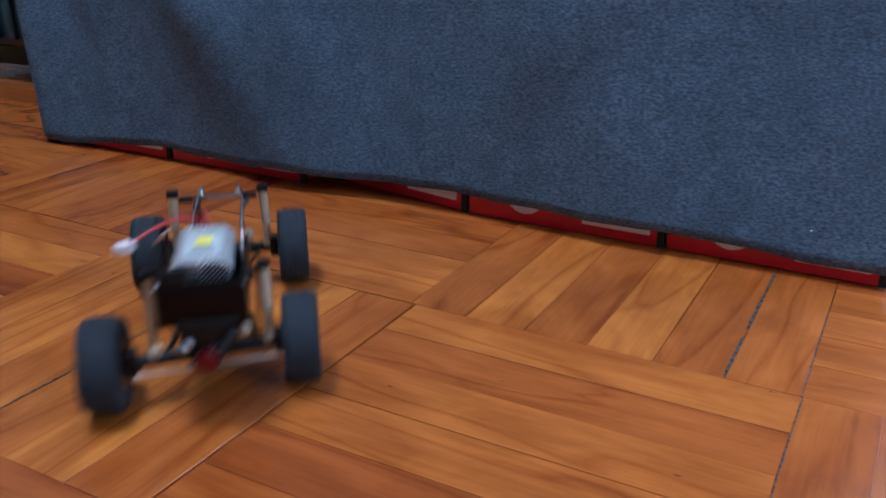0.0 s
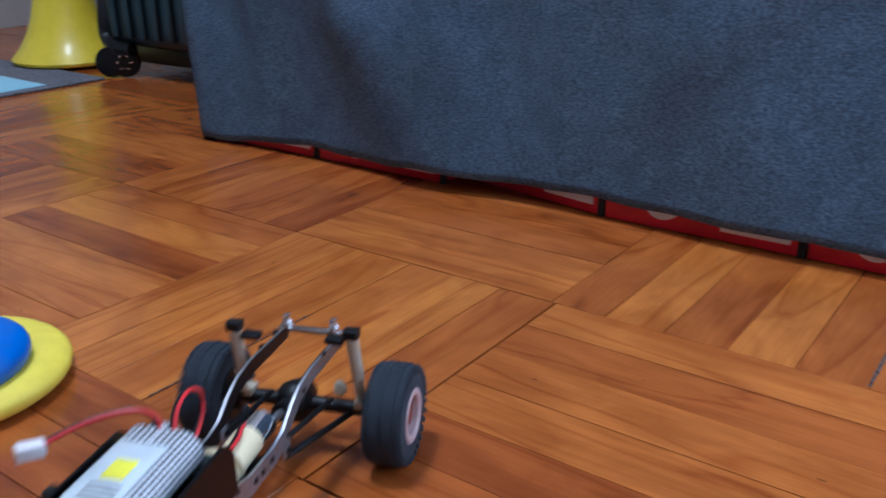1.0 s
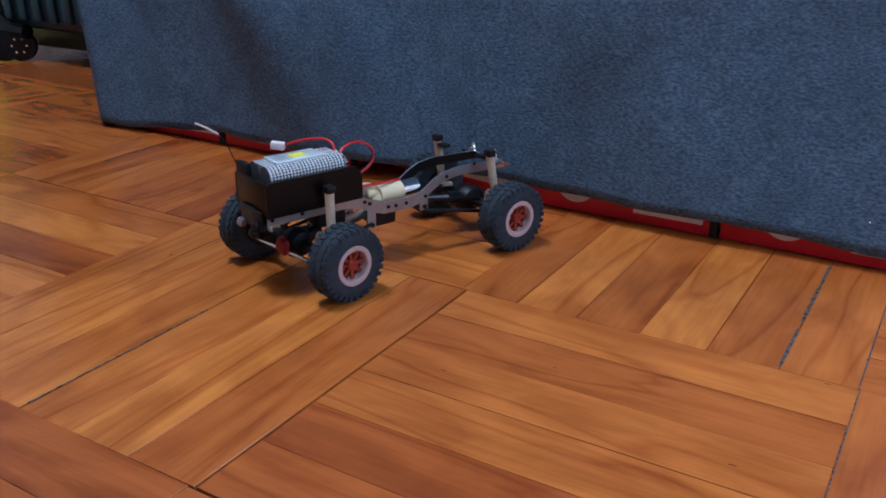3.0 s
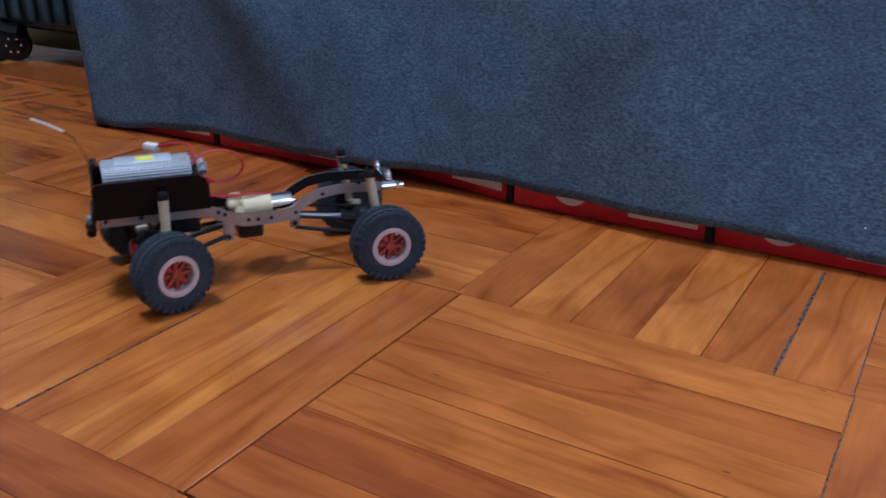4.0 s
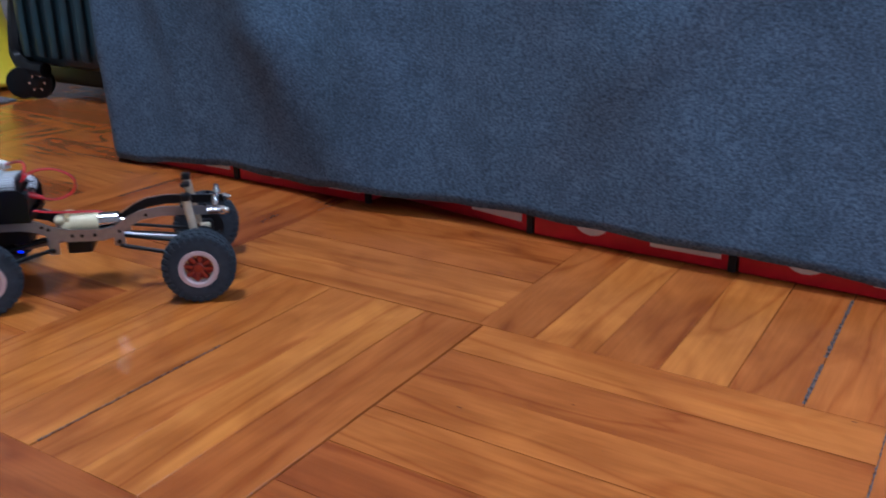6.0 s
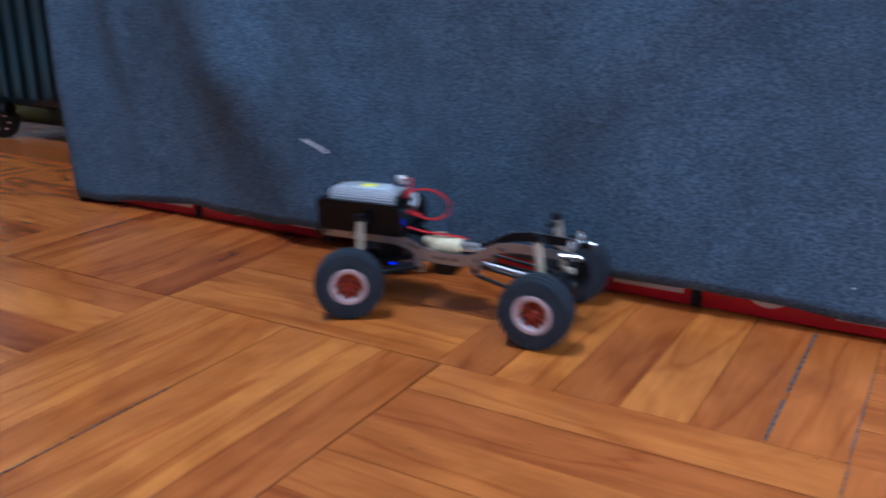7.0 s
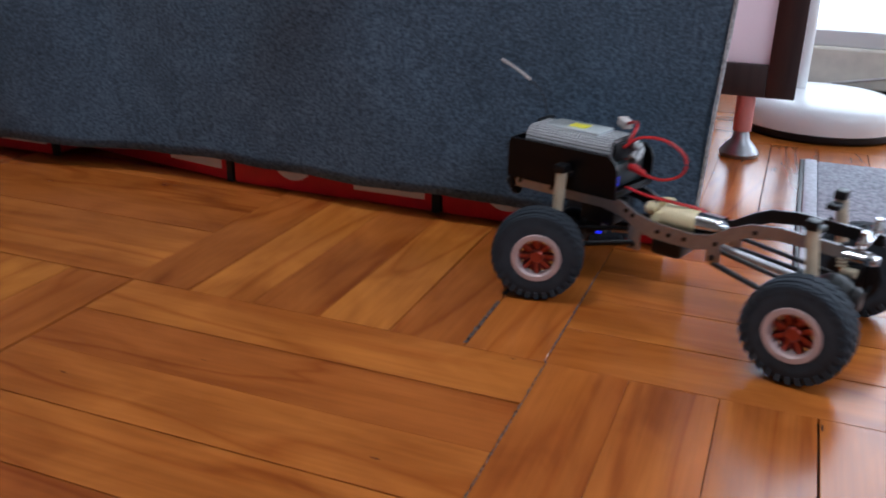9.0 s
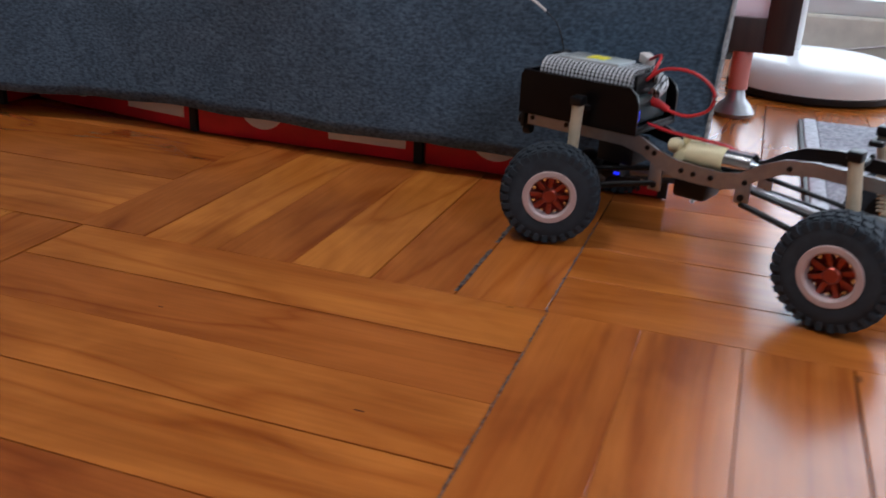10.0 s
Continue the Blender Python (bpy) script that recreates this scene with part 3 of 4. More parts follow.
def lug_mesh(s):
    """One tread lug, from the middle of the tread over the shoulder, on the top of the tyre."""
    bm = B()
    box(bm, (-0.0032, 0.0012 if s > 0 else -0.0072, 0.0295), (0.0018, 0.0072 if s > 0 else -0.0012, 0.0313), 0.0, pose(0, 0, 0, 0, 0, 14 * s))
    box(bm, (-0.0018, 0.007 if s > 0 else -0.0108, 0.0268), (0.0018, 0.0108 if s > 0 else -0.007, 0.0306))
    box(bm, (-0.0016, 0.0105 if s > 0 else -0.0122, 0.0255), (0.0016, 0.0122 if s > 0 else -0.0105, 0.0296))
    me = bpy.data.meshes.new("tread_lug")
    bm.to_mesh(me)
    bm.free()
    me.materials.append(RUBBER)
    return me


LUGS = {s: lug_mesh(s) for s in (-1, 1)}


def add_wheel(truck, x, y):
    """A wheel: knobbly tyre, pale rim ring, copper spoked centre with bolts. Its axle lies along y."""
    out = 1 if y > 0 else -1
    wheel = part("wheel", tyre_mesh(), RUBBER, truck, "dusty dark grey knobbly rubber tyre", pose(x, y, TR))
    flip = pose(0, 0, 0, -90 * out, 0, 0)
    for k in range(30):
        for s in (-1, 1):
            lug = new("tread_lug", LUGS[s])
            lug.parent = wheel
            lug.matrix_basis = pose(0, 0, 0, 0, 12 * (k + (0.5 if s > 0 else 0)), 0)
    ring = lathe(B(), [(0.0172, -0.011), (0.0172, 0.0112), (0.0165, 0.0122), (0.0135, 0.0122), (0.0125, 0.0112), (0.0125, 0.004), (0.0125, -0.011)], 40, flip, True)
    part("rim", ring, RIMPINK, wheel, "pale pink metal rim ring")
    # black disc covers the pale rim ring from the inner side
    part("hub_back", lathe(B(), [(0.0171, -0.0113), (0.0171, -0.0124), (0.006, -0.0128), (0.001, -0.0128)], 28, flip), BLACK, wheel, "black disc closing the inner side of the wheel")
    part("rim_dish", lathe(B(), [(0.0128, -0.011), (0.0128, 0.0035), (0.012, 0.0042), (0.004, 0.0045), (0.001, 0.0045)], 32, flip), DARKRED, wheel)
    bm = B()
    for k in range(8):
        a = k * math.pi / 4
        box(bm, (0.003, -0.0016, 0.0035), (0.0132, 0.0016, 0.0075), 0.0005, flip @ pose(0, 0, 0, 0, 0, math.degrees(a)))
    lathe(bm, [(0.0048, 0.003), (0.0048, 0.0088), (0.0038, 0.0098), (0.001, 0.0098)], 20, flip)
    part("spokes", bm, COPPER, wheel, "copper-coloured spokes and hub")
    bm = B()
    for k in range(8):
        a = k * math.pi / 4 + 0.39
        p, q = (flip @ Vector((0.0108 * math.cos(a), 0.0108 * math.sin(a), z)) for z in (0.004, 0.0072))
        rod(bm, p, q, 0.0011, 8)
    part("bolts", bm, CHROME, wheel, "tiny bright bolts")
    return wheel


def rail_outline():
    line = [(-0.047, 0.0655, 0.0048), (0.026, 0.0655, 0.0052), (0.04, 0.0625, 0.0052), (0.052, 0.0565, 0.0055), (0.064, 0.053, 0.0056), (0.092, 0.052, 0.0052),
            (0.104, 0.0545, 0.005), (0.116, 0.0625, 0.0047), (0.128, 0.0682, 0.0044), (0.146, 0.0706, 0.0042), (0.198, 0.0685, 0.0038)]
    up = [(x - WB / 2, z + h) for x, z, h in line]
    down = [(x - WB / 2, z - h) for x, z, h in reversed(line)]
    return up + down, line


def build_truck():
    truck = thing("toy_truck_chassis", "bare toy crawler truck chassis with steel rails and battery box", "toy truck")
    r, f = -WB / 2, WB / 2
    outline, line = rail_outline()
    for s in (-1, 1):
        bm = plate(B(), outline, 0.0016)
        bmesh.ops.translate(bm, verts=bm.verts, vec=(0, 0.019 * s, 0))
        rail = part("frame_rail", bm, STEEL, truck, "brushed steel frame rail")
        part("flange_web", plate(B(), [(x, z) for x, z in outline], 0.0006), BLACK, rail, "dark inner face of the rail", pose(0, 0.0178 * s, 0))
        for x, z, h in line[::2] + [(0.045, 0.06, 0), (0.072, 0.0525, 0), (0.083, 0.0525, 0), (-0.02, 0.0655, 0), (0.16, 0.0745, 0), (0.18, 0.0745, 0)]:
            part("rail_screw", rod(B(), (x + r + 0.004, 0.0195 * s, z), (x + r + 0.004, 0.0208 * s, z), 0.0016, 10), BLACK, rail, "black screw head")
        for x, zt, zb in ((0.051, 0.055, 0.036), (0.107, 0.055, 0.041)):
            bm = B()
            box(bm, (x + r - 0.0045, 0.0185 * s - 0.0012, zb), (x + r + 0.0045, 0.0185 * s + 0.0012, zt), 0.001)
            tab = part("link_mount", bm, STEEL, truck, "steel drop bracket")
            part("mount_screw", rod(B(), (x + r, 0.0195 * s, zb + 0.004), (x + r, 0.0212 * s, zb + 0.004), 0.002, 10), BLACK, tab)
    # cross members
    part("cross_member", box(B(), (-0.047 + r, -0.018, 0.062), (-0.043 + r, 0.018, 0.069), 0.0008), BLACK, truck)
    part("cross_member", box(B(), (0.064 + r, -0.018, 0.046), (0.094 + r, 0.018, 0.0495), 0.0008), BLACK, truck)
    # bumper: chrome bar with two bright bolts and side stubs
    bar = part("bumper_bar", box(B(), (0.190 + r, -0.021, 0.0722), (0.195 + r, 0.021, 0.0752), 0.001), CHROME, truck, "bright chrome cross bar")
    for y in (-0.0155, 0.0155):
        part("bumper_bolt", lathe(B(), [(0.0034, 0), (0.0034, 0.003), (0.0022, 0.0045), (0.0022, 0.008), (0.0008, 0.0085)], 14, pose(0.1925 + r, y, 0.0748)), CHROME, bar)
    for y in (-0.0205, 0.0205):
        part("bumper_stub", rod(B(), (0.185 + r, y, 0.0685), (0.204 + r, y, 0.0685), 0.0028, 12), CHROME, bar)
        part("bumper_nut", lathe(B(), [(0.004, -0.002), (0.004, 0.002)], 6, pose(0.199 + r, y, 0.0685, 0, 90, 0)), CHROME, bar)
    # shocks
    for x in (r, f):
        lean = 0.001 if x == r else -0.008
        for s in (-1, 1):
            back = 0.005 if s > 0 else 0.0
            top, low = Vector((x + lean - back, 0.036 * s, 0.086)), Vector((x - back, 0.038 * s, 0.036))
            d = top - low
            bm = rod(B(), low + d * 0.38, top, 0.0036, 16, 0.0039)
            shock = part("shock", bm, SHOCK, truck, "tan alloy shock absorber")
            part("shock_cap", box(B(), (-0.004, -0.0045, -0.002), (0.004, 0.0045, 0.004), 0.001, Matrix.Translation(top)), BLACK, shock, "black cap")
            part("shock_shaft", rod(B(), low, low + d * 0.4, 0.0014, 10), CHROME, shock)
            coil = []
            for k in range(43):
                a = k * math.pi / 3
                c = low + d * (0.04 + 0.34 * k / 42)
                coil.append(c + Vector((0.0034 * math.cos(a), 0.0034 * math.sin(a), 0)))
            part("spring", tube(B(), coil[::2], 0.0006, 5), SHOCK, shock)
            part("shock_tower", box(B(), (x + lean - back - 0.004, min(0.02 * s, 0.031 * s), 0.080), (x + lean - back + 0.004, max(0.02 * s, 0.031 * s), 0.0835), 0.0008), BLACK, truck)
    # axles with differentials
    for x, red in ((r, True), (f, False)):
        bm = rod(B(), (x, -0.057, TR), (x, 0.057 + FAR[-1 if red else 1], TR), 0.0046, 16)
        axle = part("axle", bm, BLACK, truck, "black plastic axle tube")
        bm = lathe(B(), [(0.004, -0.012), (0.0105, -0.009), (0.0135, -0.003), (0.0135, 0.003), (0.0105, 0.009), (0.004, 0.012)], 24, pose(x, 0.006, TR, 90, 0, 0))
        part("differential", bm, BLACK, axle)
        toward = 1 if x < 0 else -1
        part("pinion", rod(B(), (x + 0.01 * toward, 0.006, TR + 0.002), (x + 0.024 * toward, 0.006, TR + 0.005), 0.0062, 14), BLACK, axle)
        part("diff_cover", lathe(B(), [(0.0085, 0), (0.0085, 0.002), (0.006, 0.0045), (0.001, 0.005)], 18, pose(x - 0.0125 * toward, 0.006, TR, 0, -90 * toward, 0)), DARKRED if red else BLACK, axle, "dark red cover" if red else "")
        for s in (-1, 1):
            part("knuckle", box(B(), (x - 0.007, (0.043 + FAR[-1 if red else 1] * (s > 0)) * s - 0.004, TR - 0.008), (x + 0.007, (0.043 + FAR[-1 if red else 1] * (s > 0)) * s + 0.004, TR + 0.009), 0.002), BLACK, axle)
            part("shock_seat", box(B(), (x - 0.005, 0.037 * s - 0.0035, TR + 0.002), (x + 0.005, 0.037 * s + 0.0035, TR + 0.0075), 0.0012), SHOCK, axle, "brass-coloured seat")
        part("tie_rod", rod(B(), (x - 0.013 * toward, -0.042, TR - 0.004), (x - 0.013 * toward, 0.042 + FAR[-1 if red else 1], TR - 0.004), 0.0015, 10), CHROME if red else BLACK, axle, "thin steering rod")
        part("brass_fitting", lathe(B(), [(0.002, 0), (0.004, 0.002), (0.004, 0.006), (0.002, 0.009)], 12, pose(x + 0.004, -0.022, TR + 0.006)), SHOCK, axle, "small brass fitting")
        axle.matrix_basis = Matrix.Translation((x, -0.062, 0)) @ Matrix.Rotation(math.atan(SKEW[-toward]), 4, "Z") @ Matrix.Translation((-x, 0.062, 0))
    # links
    for x, tab in ((r, 0.051 + r), (f, 0.107 + r)):
        for s in (-1, 1):
            part("lower_link", rod(B(), (tab, 0.0185 * s, 0.041), (x - SKEW[1 if x > 0 else -1] * (0.062 + 0.031 * s), 0.031 * s, TR - 0.003), 0.0019, 10), BLACK, truck, "black link rod")
            part("upper_link", rod(B(), (tab, 0.0165 * s, 0.05), (x - SKEW[1 if x > 0 else -1] * (0.062 + 0.02 * s) + (0.006 if x < 0 else -0.006), 0.02 * s, TR + 0.008), 0.0016, 10), BLACK, truck, "thin black upper link")
    for x0, x1 in ((0.066 + r, r + 0.022), (0.1 + r, f - 0.022)):
        part("drive_shaft", rod(B(), (x0, 0.006, 0.044), (x1, 0.006, TR + 0.005), 0.0026, 12), STEEL, truck, "bright metal drive shaft")
    # gearbox, motor and servo
    gear = part("gearbox", box(B(), (0.056 + r, -0.013, 0.049), (0.078 + r, 0.013, 0.0645), 0.006), CREAMPLASTIC, truck, "cream plastic gearbox")
    part("gear_housing", rod(B(), (0.066 + r, -0.006, 0.0605), (0.09 + r, -0.006, 0.0605), 0.0085, 22), CREAMPLASTIC, gear)
    part("gear_boss", rod(B(), (0.062 + r, 0.004, 0.06), (0.062 + r, 0.004, 0.0685), 0.0055, 16), CREAMPLASTIC, gear)
    part("gear_knob", lathe(B(), [(0.001, -0.005), (0.004, -0.0035), (0.005, 0), (0.004, 0.0035), (0.001, 0.005)], 18, pose(0.057 + r, -0.008, 0.0645, 0, 90, 0)), CREAMPLASTIC, gear)
    part("motor", rod(B(), (0.088 + r, -0.006, 0.0605), (0.107 + r, -0.006, 0.0605), 0.0082, 24), CHROME, gear, "silver motor can")
    part("motor_shaft", rod(B(), (0.106 + r, -0.006, 0.0605), (0.111 + r, -0.006, 0.0605), 0.0025, 10), CHROME, gear)
    part("transfer_case", box(B(), (0.06 + r, -0.012, 0.033), (0.082 + r, 0.013, 0.049), 0.003), BLACK, truck, "black transfer case")
    part("servo", box(B(), (0.004 + r, -0.011, 0.045), (0.03 + r, 0.011, 0.061), 0.001), BLACK, truck, "black steering servo")
    part("servo_arm", rod(B(), (0.002 + r, 0.004, 0.045), (-0.008 + r, 0.018, 0.036), 0.0013, 8), CHROME, truck)
    esc = part("speed_controller", box(B(), (0.018 + r, -0.022, 0.0745), (0.0335 + r, 0.02, 0.0915), 0.0012), ESC, truck, "dark teal speed controller block")
    part("led", box(B(), (0.0333 + r, -0.0205, 0.0765), (0.0342 + r, -0.0165, 0.0835), 0.0003), BLUELED, esc, "small glowing blue light")
    part("cable_lump", tube(B(), [(0.022 + r, 0.004, 0.0945), (0.027 + r, 0.008, 0.1), (0.033 + r, 0.008, 0.1005), (0.037 + r, 0.004, 0.097), (0.036 + r, -0.003, 0.093)], 0.0038, 10), WEAVE, truck, "woven cable sleeve behind the battery")
    part("led", box(B(), (0.02 + r, -0.016, 0.039), (0.024 + r, -0.0145, 0.0405), 0.0003), BLUELED, truck, "small glowing blue light")
    # battery box: tray with walls
    x0, x1, w, zb, zt = -0.05 + r, 0.038 + r, 0.027, 0.0695, 0.0985
    bm = box(B(), (x0, -w, zb), (x1, w, zb + 0.002), 0.0005)
    tray = part("battery_box", bm, BOXBLACK, truck, "shiny black plastic battery box")
    for s in (-1, 1):
        bm = plate(B(), [(x0, zb), (x1, zb), (x1, zt - 0.009), (x1 - 0.002, zt - 0.004), (x1 - 0.007, zt), (x0 + 0.004, zt), (x0, zt - 0.003)], 0.002)
        part("side_wall", bm, BOXBLACK, tray, "", pose(0, s * (w - 0.001), 0))
    part("end_wall", box(B(), (x0, -w + 0.002, zb), (x0 + 0.002, w - 0.002, zt - 0.0005), 0.0005), BOXBLACK, tray)
    part("aerial_mount", box(B(), (x0 + 0.0005, 0.008, zt - 0.012), (x0 + 0.006, 0.0245, zt + 0.0075), 0.0008), BLACK, tray, "black aerial mount")
    part("end_wall", box(B(), (x1 - 0.0025, -w + 0.002, zb), (x1 - 0.0005, w - 0.002, zb + 0.005), 0.0005), BOXBLACK, tray)
    part("box_rim", box(B(), (x0 - 0.003, -0.02, zb - 0.012), (x0, 0.016, zb + 0.004), 0.001), BLACK, tray)
    for y, z in ((0.012, 0.058), (-0.008, 0.054), (-0.014, 0.062)):
        part("rear_fitting", lathe(B(), [(0.003, 0), (0.0042, 0.002), (0.0042, 0.005), (0.002, 0.007)], 10, pose(x0 - 0.001, y, z, 0, -90, 0)), STEEL if y > 0 else BLACK, tray, "small metal fitting")
    # battery
    bx0, bx1, bw, bz = x0 + 0.009, x0 + 0.077, 0.0185, 0.0995
    bm = B()
    for s in (-1, 1):
        rod(bm, (bx0, s * 0.0095, 0.0975), (bx1, s * 0.0095, 0.0975), 0.0095, 28)
    box(bm, (bx0 + 0.0005, -0.0095, 0.0882), (bx1 - 0.0005, 0.0095, 0.1068))
    batt = part("battery_pack", bm, WEAVE, truck, "battery pack in black and silver woven wrap")
    part("battery_label", box(B(), (bx0 + 0.010, -0.0115, 0.1066), (bx1 - 0.014, 0.0115, 0.1086), 0.0008), SILVERLABEL, batt, "pale silver label plate")
    part("sticker", box(B(), (bx0 + 0.027, -0.006, 0.1084), (bx0 + 0.040, 0.004, 0.1092), 0.0002), YSTICK, batt, "yellow sticker")
    bm = B()
    for k in range(4):
        box(bm, (bx0 + 0.013 + 0.003 * k, -0.009, 0.1084), (bx0 + 0.0142 + 0.003 * k, 0.006, 0.1089))
    part("label_bars", bm, STEEL, batt, "faint grey print bars")
    part("battery_cap", box(B(), (bx1 - 0.001, -0.015, 0.09), (bx1 + 0.002, 0.015, 0.104), 0.001), BLACK, batt)
    # wires and plugs
    plug = part("plug", box(B(), (-0.0055, -0.0038, -0.0028), (0.0065, 0.0038, 0.0035), 0.0008, pose(bx1 - 0.025, 0.049, 0.1035, 0, -6, 140)), LABEL, truck, "white wire plug")
    for k, mat in ((0, REDWIRE), (1, BLACK)):
        o = 0.0016 * k
        part("battery_wire", tube(B(), [(bx1 - 0.0215, 0.046 + o, 0.1045), (bx1 - 0.009, 0.032 + o, 0.110), (bx1 + 0.001, 0.016 + o, 0.1125), (bx1 + 0.004, 0.006 + o, 0.109), (bx1 + 0.0015, 0.002 + o, 0.1)], 0.0011), mat, truck, "" if k else "red battery wire")
        part("loop_wire", tube(B(), [(bx1 + 0.002, -0.003 + o, 0.1), (bx1 + 0.012, 0.0 + o, 0.108), (bx1 + 0.029, 0.004 + o, 0.108), (bx1 + 0.043, 0.006 + o, 0.099), (bx1 + 0.042, 0.006 + o, 0.087), (bx1 + 0.029, 0.004 + o, 0.0808), (bx1 + 0.014, 0.001 + o, 0.0835), (bx1 + 0.005, 0.0 + o, 0.087)], 0.001), mat, truck, "" if k else "red wire loop")
        part("motor_wire", tube(B(), [(x1 - 0.002, -0.008 + o, 0.0745), (x1 + 0.015, -0.01 + o, 0.0725), (x1 + 0.035, -0.009 + o, 0.0715), (x1 + 0.052, -0.004 + o, 0.069), (x1 + 0.06, -0.002 + o, 0.063)], 0.001), mat, truck, "" if k else "red motor wire")
    part("red_plug", rod(B(), (bx1 + 0.002, 0.0, 0.089), (bx1 + 0.017, 0.002, 0.083), 0.0036, 14, 0.0019), REDWIRE, truck, "red heat-shrink plug")
    # aerial
    base = Vector((x0 + 0.002, 0.022, zt))
    pts = [base, base + Vector((-0.004, 0.002, 0.012)), base + Vector((-0.009, 0.001, 0.024)), base + Vector((-0.0165, -0.003, 0.0325))]
    aerial = part("aerial", tube(B(), pts, 0.0005, 6), BLACK, truck, "thin black aerial wire")
    part("aerial_tip", tube(B(), [pts[-1], pts[-1] + Vector((-0.0105, -0.004, 0.0075)), pts[-1] + Vector((-0.021, -0.009, 0.014))], 0.0009, 8), LABEL, aerial, "white aerial tip")
    wheels = [add_wheel(truck, x - SKEW[1 if x > 0 else -1] * (HALF - 0.0115) * (1 + s), s * (HALF - 0.0115) + (FAR[1 if x > 0 else -1] if s > 0 else 0)) for x in (r, f) for s in (-1, 1)]
    return truck, wheels


truck, wheels = build_truck()

# ---- the parquet: basket weave of six planks to a block ----
M, NP = 0.306, 6
PW = M / NP


def plank_mesh(length, width, bevel=0.00025):
    """A plank with eased top edges; its length along x."""
    bm = B()
    a, b, c = length / 2 - 0.0003, width / 2 - 0.0003, bevel
    low = [bm.verts.new((x, y, -0.004)) for x, y in ((-a, -b), (a, -b), (a, b), (-a, b))]
    mid = [bm.verts.new((x, y, -c)) for x, y in ((-a, -b), (a, -b), (a, b), (-a, b))]
    top = [bm.verts.new((x, y, 0)) for x, y in ((-a + c, -b + c), (a - c, -b + c), (a - c, b - c), (-a + c, b - c))]
    for p, q in ((low, mid), (mid, top)):
        for k in range(4):
            bm.faces.new((p[k], p[(k + 1) % 4], q[(k + 1) % 4], q[k]))
    bm.faces.new(top)
    me = bpy.data.meshes.new("plank")
    bmesh.ops.recalc_face_normals(bm, faces=bm.faces)
    bm.to_mesh(me)
    bm.free()
    me.materials.append(WOOD)
    return me


rng = random.Random(7)
made = {}


def plank_of(length, width):
    """Planks of one size share a mesh."""
    key = (round(length, 4), round(width, 4))
    if key not in made:
        made[key] = plank_mesh(*key)
    return made[key]


# tone of the planks by block, first to last along x or y: 0 dark red-brown, 1 light orange
# (-1, 0) from its third tone on includes shade; row -2 is darker throughout
TONES = {(0, 0): (0.5, 0.8, 0.45, 0.8, 0.42, 0.5), (0, -1): (0.4, 0.1, 0.62, 0.6, 0.42, 0.7), (-1, -1): (0.86, 0.9, 0.85, 0.78, 0.95, 0.5),
         (-1, 0): (0.78, 0.7, 0.5, 0.42, 0.5, 0.4), (-2, 0): (0.5, 0.45, 0.6, 0.4, 0.5, 0.12), (-2, -1): (0.6, 0.7, 0.82, 0.2, 0.85, 0.5),
         (1, -1): (0.42, 0.48, 0.55, 0.45, 0.5, 0.4), (1, 0): (0.55, 0.65, 0.5, 0.6, 0.4, 0.5), (-1, -2): (0.3, 0.2, 0.35, 0.15, 0.3, 0.2),
         (0, -2): (0.3, 0.25, 0.2, 0.35, 0.2, 0.3), (-2, -2): (0.4, 0.3, 0.25, 0.3, 0.35, 0.25)}
# blocks that were laid a little out of line: shift along x and y
SHIFT = {(0, -1): (0.004, 0.002), (-1, 0): (0.0, 0.0012), (-2, 0): (0.0, 0.0015)}
near, rest = [], []
for i in range(-8, 6):
    for j in range(-11, 4):
        for k in range(NP):
            along = (i + j) % 2 == 1         # planks along x
            cx, cy = (i + 0.5) * M, (j + 0.5) * M
            if along:
                cy = (j + (k + 0.5) / NP) * M
            else:
                cx = (i + (k + 0.5) / NP) * M
            if abs(cx + 0.2) < 2.4 and -3.2 < cy < 1.02:
                d = abs(cx + 0.15) * 0.75 + abs(cy - 0.0)
                (near if d < 1.08 else rest).append((d, cx, cy, along, i, j, k))
near.sort()
for n, (d, cx, cy, along, i, j, k) in enumerate(near):
    if n >= 300:
        rest.append(near[n])
        continue
    gap = rng.choice((-0.0003, -0.0002, 0.0, 0.0, 0.0003))
    long_gap = rng.choice((0.0002, 0.0004, 0.0008))
    length, width = M - long_gap, PW - gap
    dx, dy = SHIFT.get((i, j), (0.0, 0.0))
    if (i, j) == (-1, -1) and k == 5:
        width, dx = PW + 0.0034, 0.0018           # fills up to its shifted neighbour
    if (i, j) == (0, -1):
        length, dx = M - 0.003, 0.0035
        width, dy = PW - 0.0008, 0.0008 * (5 - k)
        if k == 0:
            width, dy = PW + 0.003, 0.002
    if (i, j) == (-1, -1) and k in (2, 3):
        width -= 0.0002
    ob = new("plank", plank_of(length, width))
    ob.parent = floor
    tone = TONES[(i, j)][k] if (i, j) in TONES else rng.uniform(0.2, 0.75)
    ob.color = (min(1.0, max(0.0, tone + rng.uniform(-0.05, 0.05))), 0, 0, 1)
    ob.matrix_basis = pose(cx + dx + rng.uniform(-0.0003, 0.0003), cy + dy + rng.uniform(-0.0003, 0.0003), rng.uniform(-0.0005, 0.0), 0, 0, (0 if along else 90) + rng.choice((0, 180)))
bm = B()
